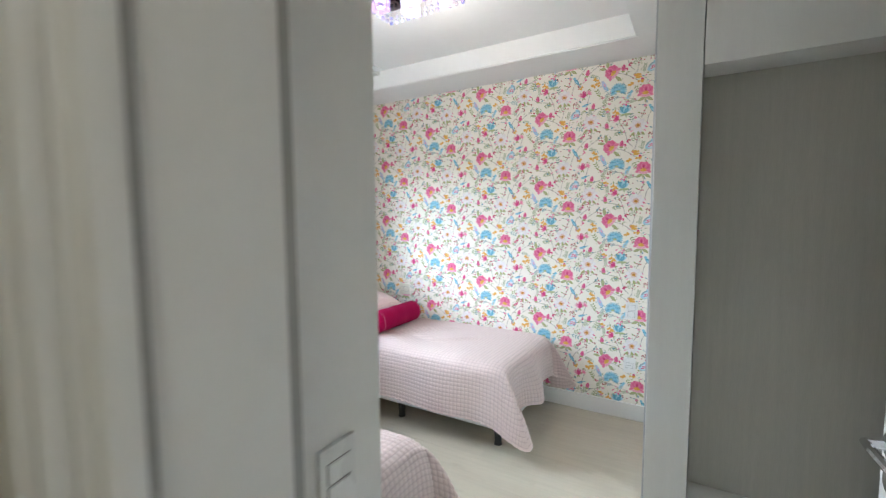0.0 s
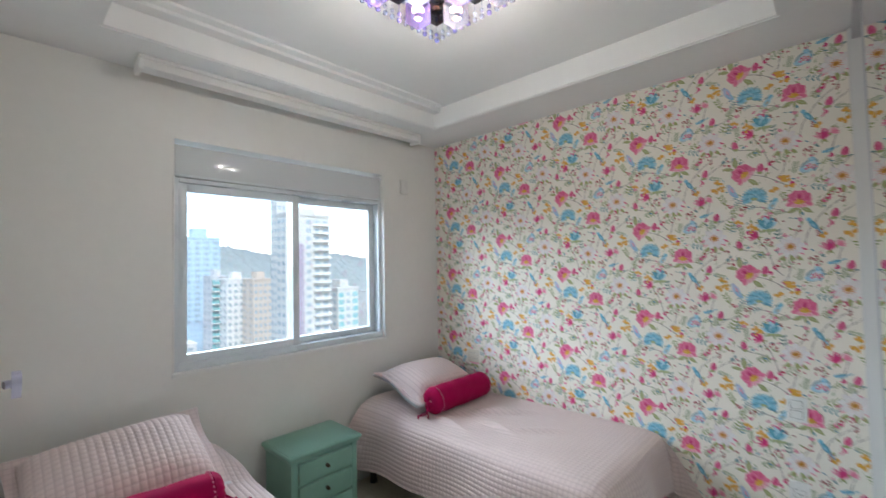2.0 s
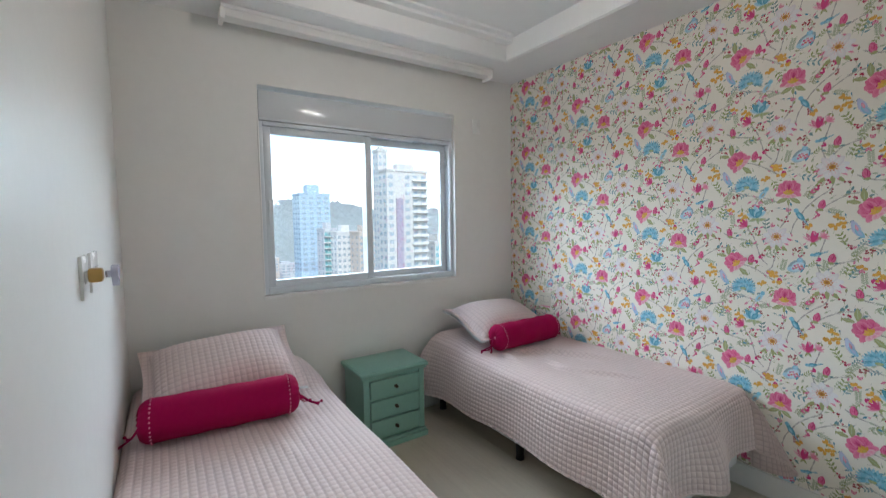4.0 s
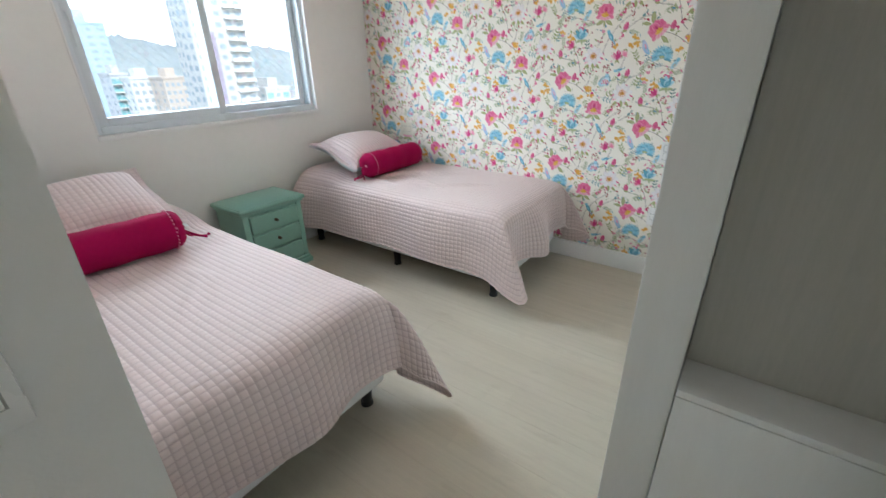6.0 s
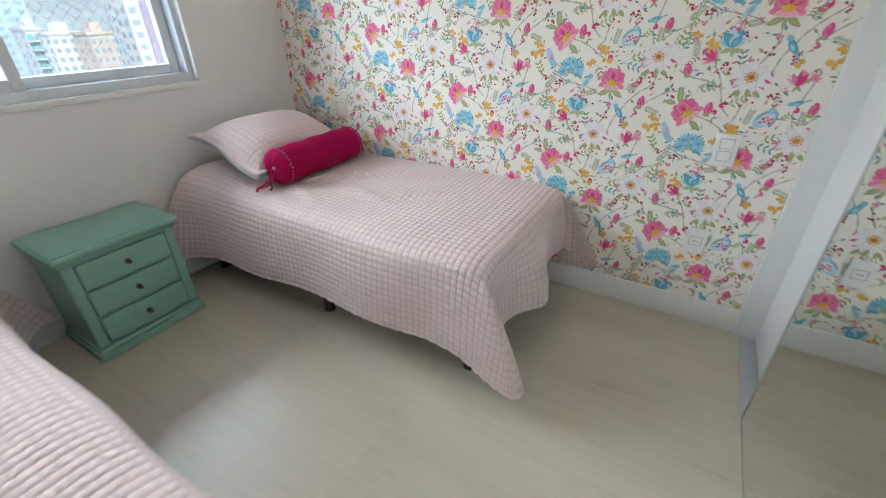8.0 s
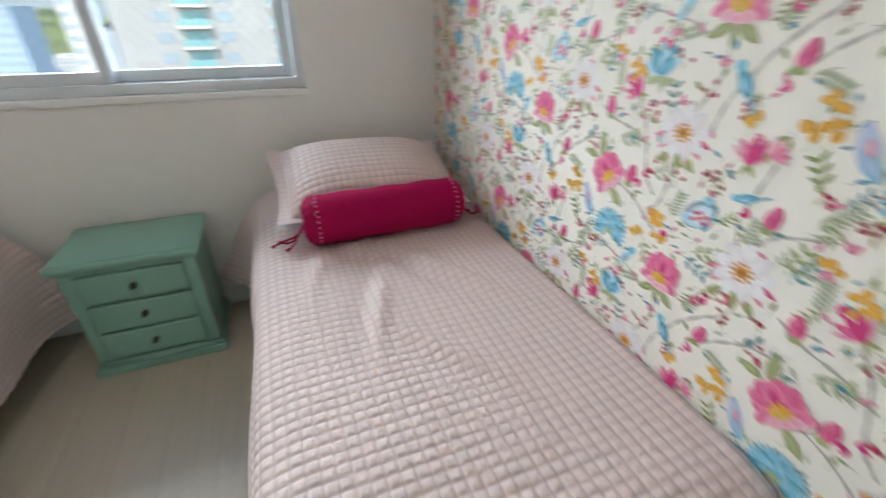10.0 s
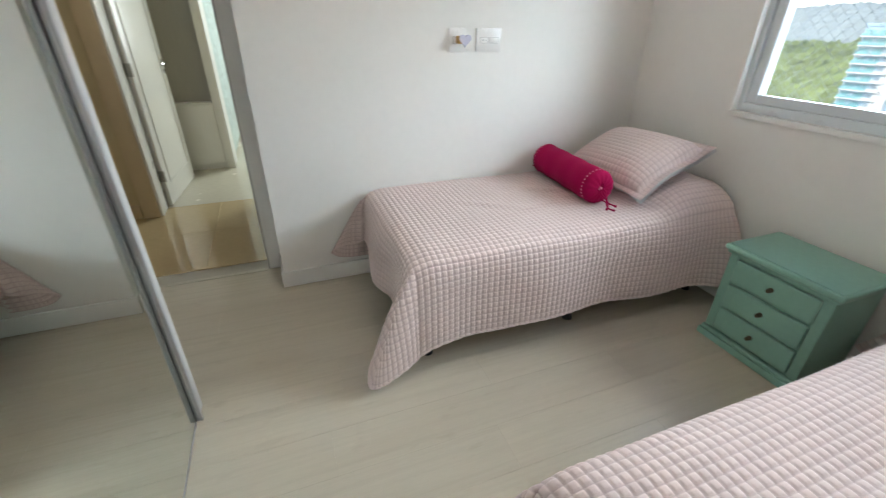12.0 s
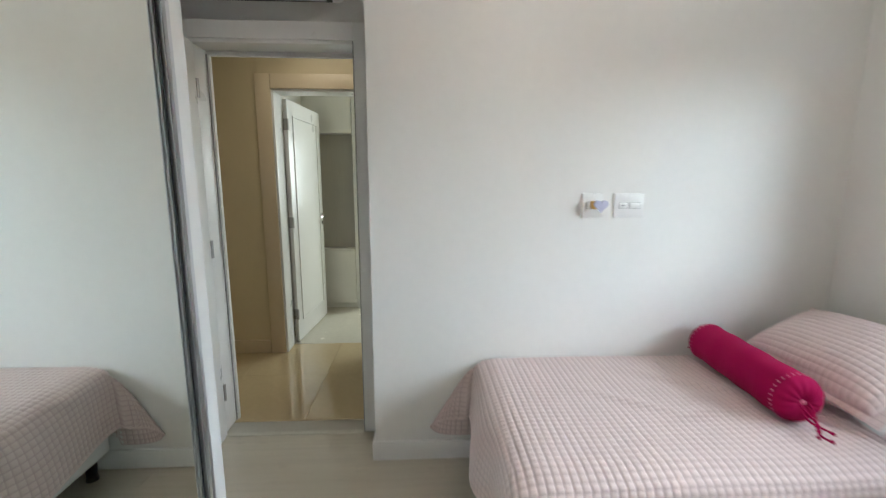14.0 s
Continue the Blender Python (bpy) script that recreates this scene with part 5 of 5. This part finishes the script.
# ---------------------------------------------------------------- the city outside
GZ = -62.0
single("ground", B(-2500, 400, -1500, 1500, GZ - 1, GZ), mat("city_ground", (0.24, 0.25, 0.22), 0.9, vary=0.25, scale=0.02), "distant city ground between buildings", "ground", kind="structure", smooth=False)
NEARF = mat("off_white_facade", (0.31, 0.30, 0.28), 0.8, vary=0.05, scale=0.3)
CONC = mat("pale_facade", (0.40, 0.385, 0.355), 0.8, vary=0.06, scale=0.2)
BLUEF = mat("blue_grey_facade", (0.28, 0.36, 0.42), 0.6, vary=0.06, scale=0.2)
BROWNF = mat("brown_facade", (0.40, 0.33, 0.27), 0.8, vary=0.08, scale=0.2)
GREYF = mat("grey_facade", (0.38, 0.38, 0.38), 0.8, vary=0.08, scale=0.2)
DGLASS = mat("dark_window_glass", (0.23, 0.28, 0.31), 0.2, vary=0.1, scale=1)
TGLASS = mat("teal_balcony_glass", (0.15, 0.31, 0.32), 0.2, vary=0.1, scale=1)
SLABW = mat("white_slab", (0.47, 0.46, 0.44), 0.8, vary=0.04, scale=0.3)
STRIPE = mat("mauve_stripe", (0.24, 0.20, 0.25), 0.8)


def shared(name, bm, material):
    me = bpy.data.meshes.new(name)
    bm.to_mesh(me)
    bm.free()
    me.materials.append(material)
    return me


def tower(xf, y0, y1, ztop, depth, wall, label, cols, style="windows", drop=40, crown=4.0, floor_h=3.0):
    """A tower block seen from its east face (x = xf): wall, roof house, a window or balcony for each bay and storey."""
    t = thing("apartment_building", (xf - depth / 2, (y0 + y1) / 2, GZ), label, "building", "city buildings")
    part("wall", B(xf - depth, xf, y0, y1, GZ, ztop), wall, t, smooth=False)
    ww = y1 - y0
    roof = part("roof", B(xf - depth - 0.3, xf + 0.3, y0 - 0.3, y1 + 0.3, ztop, ztop + 0.9), wall, t, smooth=False)
    part("roof_house", B(xf - depth * 0.7, xf - depth * 0.2, y0 + ww * 0.3, y1 - ww * 0.3, ztop + 0.9, ztop + crown), wall, roof, smooth=False)
    bay = ww / cols
    me_w = shared("window", B(-0.05, 0.06, -bay * 0.27, bay * 0.27, -0.7, 0.75), DGLASS)
    me_t = shared("window", B(-0.05, 0.06, -bay * 0.38, bay * 0.38, -1.0, 0.9), TGLASS)
    b = B(-0.05, 1.3, -bay * 0.46, bay * 0.46, -1.35, -1.1)
    box(b, 1.2, 1.3, -bay * 0.46, bay * 0.46, -1.1, -0.35)
    me_b = shared("balcony", b, SLABW)
    me_s = shared("balcony", B(-0.05, 1.3, -bay * 0.5, bay * 0.5, -1.5, -1.1), SLABW)
    me_r = shared("railing", B(1.2, 1.26, -bay * 0.46, bay * 0.46, -1.1, -0.2), TGLASS)
    ob_o = ORIGIN[t]
    side_n = max(2, int(depth / 4.5))
    for f in range(int(min(drop, ztop - GZ) / floor_h)):
        z = ztop - floor_h * (f + 0.7)
        for c in range(cols):
            y = y0 + bay * (c + 0.5)
            kind = style if isinstance(style, str) else style[c % len(style)]
            if kind == "none":
                continue
            w_ = new("window", me_t if kind in ("teal", "balcony") else me_w)
            w_.parent, w_.location = t, Vector((xf, y, z)) - ob_o
            if kind in ("balcony", "ledge"):
                bal = new("balcony", me_b if kind == "ledge" else me_s)
                bal.parent, bal.location = t, Vector((xf, y, z)) - ob_o
                if kind == "balcony":
                    rail = new("railing", me_r)
                    rail.parent = bal
        if drop > 28:
            for c in range(side_n):
                w_ = new("window", me_w)
                w_.parent, w_.location = t, Vector((xf - depth * (c + 0.5) / side_n, y0, z)) - ob_o
                w_.rotation_euler = (0, 0, radians(-90))
    return t


tower(-250, 68, 86, 18, 16, BLUEF, "tall blue-grey apartment tower with small windows", 4, "windows", 45, 6)
bt = tower(-140, 70, 87.2, 20, 7, CONC, "tall pale apartment tower with white balconies", 5, ("windows", "none", "windows", "ledge", "ledge"), 60, 3)
part("mauve_strip", B(-140.02, -139.6, 73.8, 76.6, -40, 10), STRIPE, bt, "tall mauve painted strip", smooth=False)
tower(-158, 75.2, 79.2, 30, 5, CONC, "slim pale tower behind the balconies", 2, "windows", 60, 2)
tower(-215, 70.5, 77, -2.5, 12, GREYF, "grey apartment block with teal balconies", 3, "balcony", 36)
tower(-205, 73.7, 84, -4, 10, SLABW, "white apartment block with small windows", 4, "windows", 36)
tower(-190, 79.5, 88, -4, 12, BROWNF, "brown brick apartment block", 4, "windows", 36)
tower(-150, 97, 107, -8, 14, CONC, "pale mid-rise block with blue glass", 3, ("teal", "windows", "teal"), 30)
tower(-80, -16, 13.4, 22, 16, NEARF, "near pale tower with broad teal balconies", 7, ("none", "windows", "balcony", "windows", "none", "balcony", "windows"), 60, 4, 2.75)
gt = tower(-205, -103, -74, 2.5, 20, BLUEF, "glassy blue tower with pale bands", 7, ("balcony", "balcony", "ledge", "none", "windows", "windows", "windows"), 50, 6)
part("pale_band", B(-205.02, -204.3, -92, -87.5, -55, 2.5), SLABW, gt, "tall white vertical band", smooth=False)
tower(-160, -46.5, -40.5, 18, 12, SLABW, "slim white tower beyond the window", 2, "windows", 50)
tower(-300, -40, -10, -5, 20, GREYF, "distant grey apartment block", 6, "windows", 30)
rnd = random.Random(11)
for k in range(46):
    xx = -rnd.uniform(180, 620)
    yy = -xx * rnd.uniform(-0.95, 0.95)
    wd = rnd.uniform(10, 24)
    if 0.38 < yy / xx < 0.85:
        continue
    zt = rnd.uniform(-48, -20) if xx > -320 else rnd.uniform(-45, -8)
    if 0.2 < -yy / xx < 0.62:
        zt = min(zt, -34)
    tower(xx, yy - wd / 2, yy + wd / 2, zt, rnd.uniform(10, 18), rnd.choice((CONC, GREYF, SLABW, BROWNF, CONC)), "mid-rise city block in the distance", max(2, int(wd / 5)), "windows", 12, 3)


def ridge(name, x0, depth, ya, yb, base, height, seed, material, label):
    """A wooded hill: a rolling sheet that rises from the city and falls behind."""
    nu, nv = 110, 300
    u = np.linspace(0, 1, nu)[:, None]
    v = np.linspace(0, 1, nv)[None, :]
    X = x0 - depth * u + 0 * v
    Y = ya + (yb - ya) * v + 0 * u
    r = np.random.RandomState(seed)
    prof = 0.80 + 0.20 * sum(np.sin(v * f + p) / (1 + i) for i, (f, p) in enumerate(zip((5, 11, 23, 41), r.uniform(0, 6, 4)))) / 1.6
    Z = base + height * prof * np.sin(np.pi * np.minimum(u * 0.9 + 0.02, 1)) ** 0.8
    Z = Z + np.abs(r.normal(0, 2.2, Z.shape))
    ob = grid_object(name, np.stack([X, Y, Z], axis=-1), material, label, "hill")
    return tagged(ob, kind="stuff")


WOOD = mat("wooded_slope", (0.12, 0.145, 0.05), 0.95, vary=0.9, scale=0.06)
# distance haze is put into this slope's paler, greyer colour
HAZE = mat("haze_tinted_slope", (0.18, 0.20, 0.19), 0.95, vary=0.15, scale=0.01)
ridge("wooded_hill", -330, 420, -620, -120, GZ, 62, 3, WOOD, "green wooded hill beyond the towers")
ridge("far_hills", -560, 340, -800, 620, GZ, 104, 8, HAZE, "long blue hills on the horizon, tinted for haze")

# ---------------------------------------------------------------- floor pieces
ROWW, PL = 0.193, 1.29
me_cache = {}


def floor_piece(name, x0, x1, y0, y1, z0, z1, material, parent, gap):
    key = (name, round(x1 - x0, 4), round(y1 - y0, 4))
    if key not in me_cache:
        me_cache[key] = shared(name, B(-(x1 - x0) / 2 + gap, (x1 - x0) / 2 - gap, -(y1 - y0) / 2 + gap, (y1 - y0) / 2 - gap, z0 - z1, 0, 0.0003, 1), material)
    ob = new(name, me_cache[key])
    ob.parent = parent
    ob.location = Vector(((x0 + x1) / 2, (y0 + y1) / 2, z1)) - ORIGIN[parent]
    return ob


fl = bpy.data.objects["floor"]
row = 0
y = 0.97
while y < YN - 0.02:
    yb = min(y + ROWW, YN)
    x = XW - ((row * 0.47) % 1.0) * PL
    while x < XE:
        a, b2 = max(x, XW), min(x + PL, XE)
        if b2 - a > 0.03:
            floor_piece("plank", a, b2, y, yb, -0.012, 0.0, PLANK, fl, 0.00012)
        x += PL
    y += ROWW
    row += 1
fh = bpy.data.objects["floor_hall"]
T = 0.60
x = -2.62
while x < 2.0:
    for k in range(2):
        ya = YF1 - 0.17 + k * T
        floor_piece("tile", x, x + T, ya, min(ya + T, 0.968), -0.006, 0.0, TILE, fh, 0.0008)
    x += T
single("threshold_strip", B(XJ0 + 0.012, XJ1 - 0.012, 0.950, 0.982, 0.0005, 0.004, 0.001), PALE, "pale stone threshold strip under the door", "threshold", kind="structure")
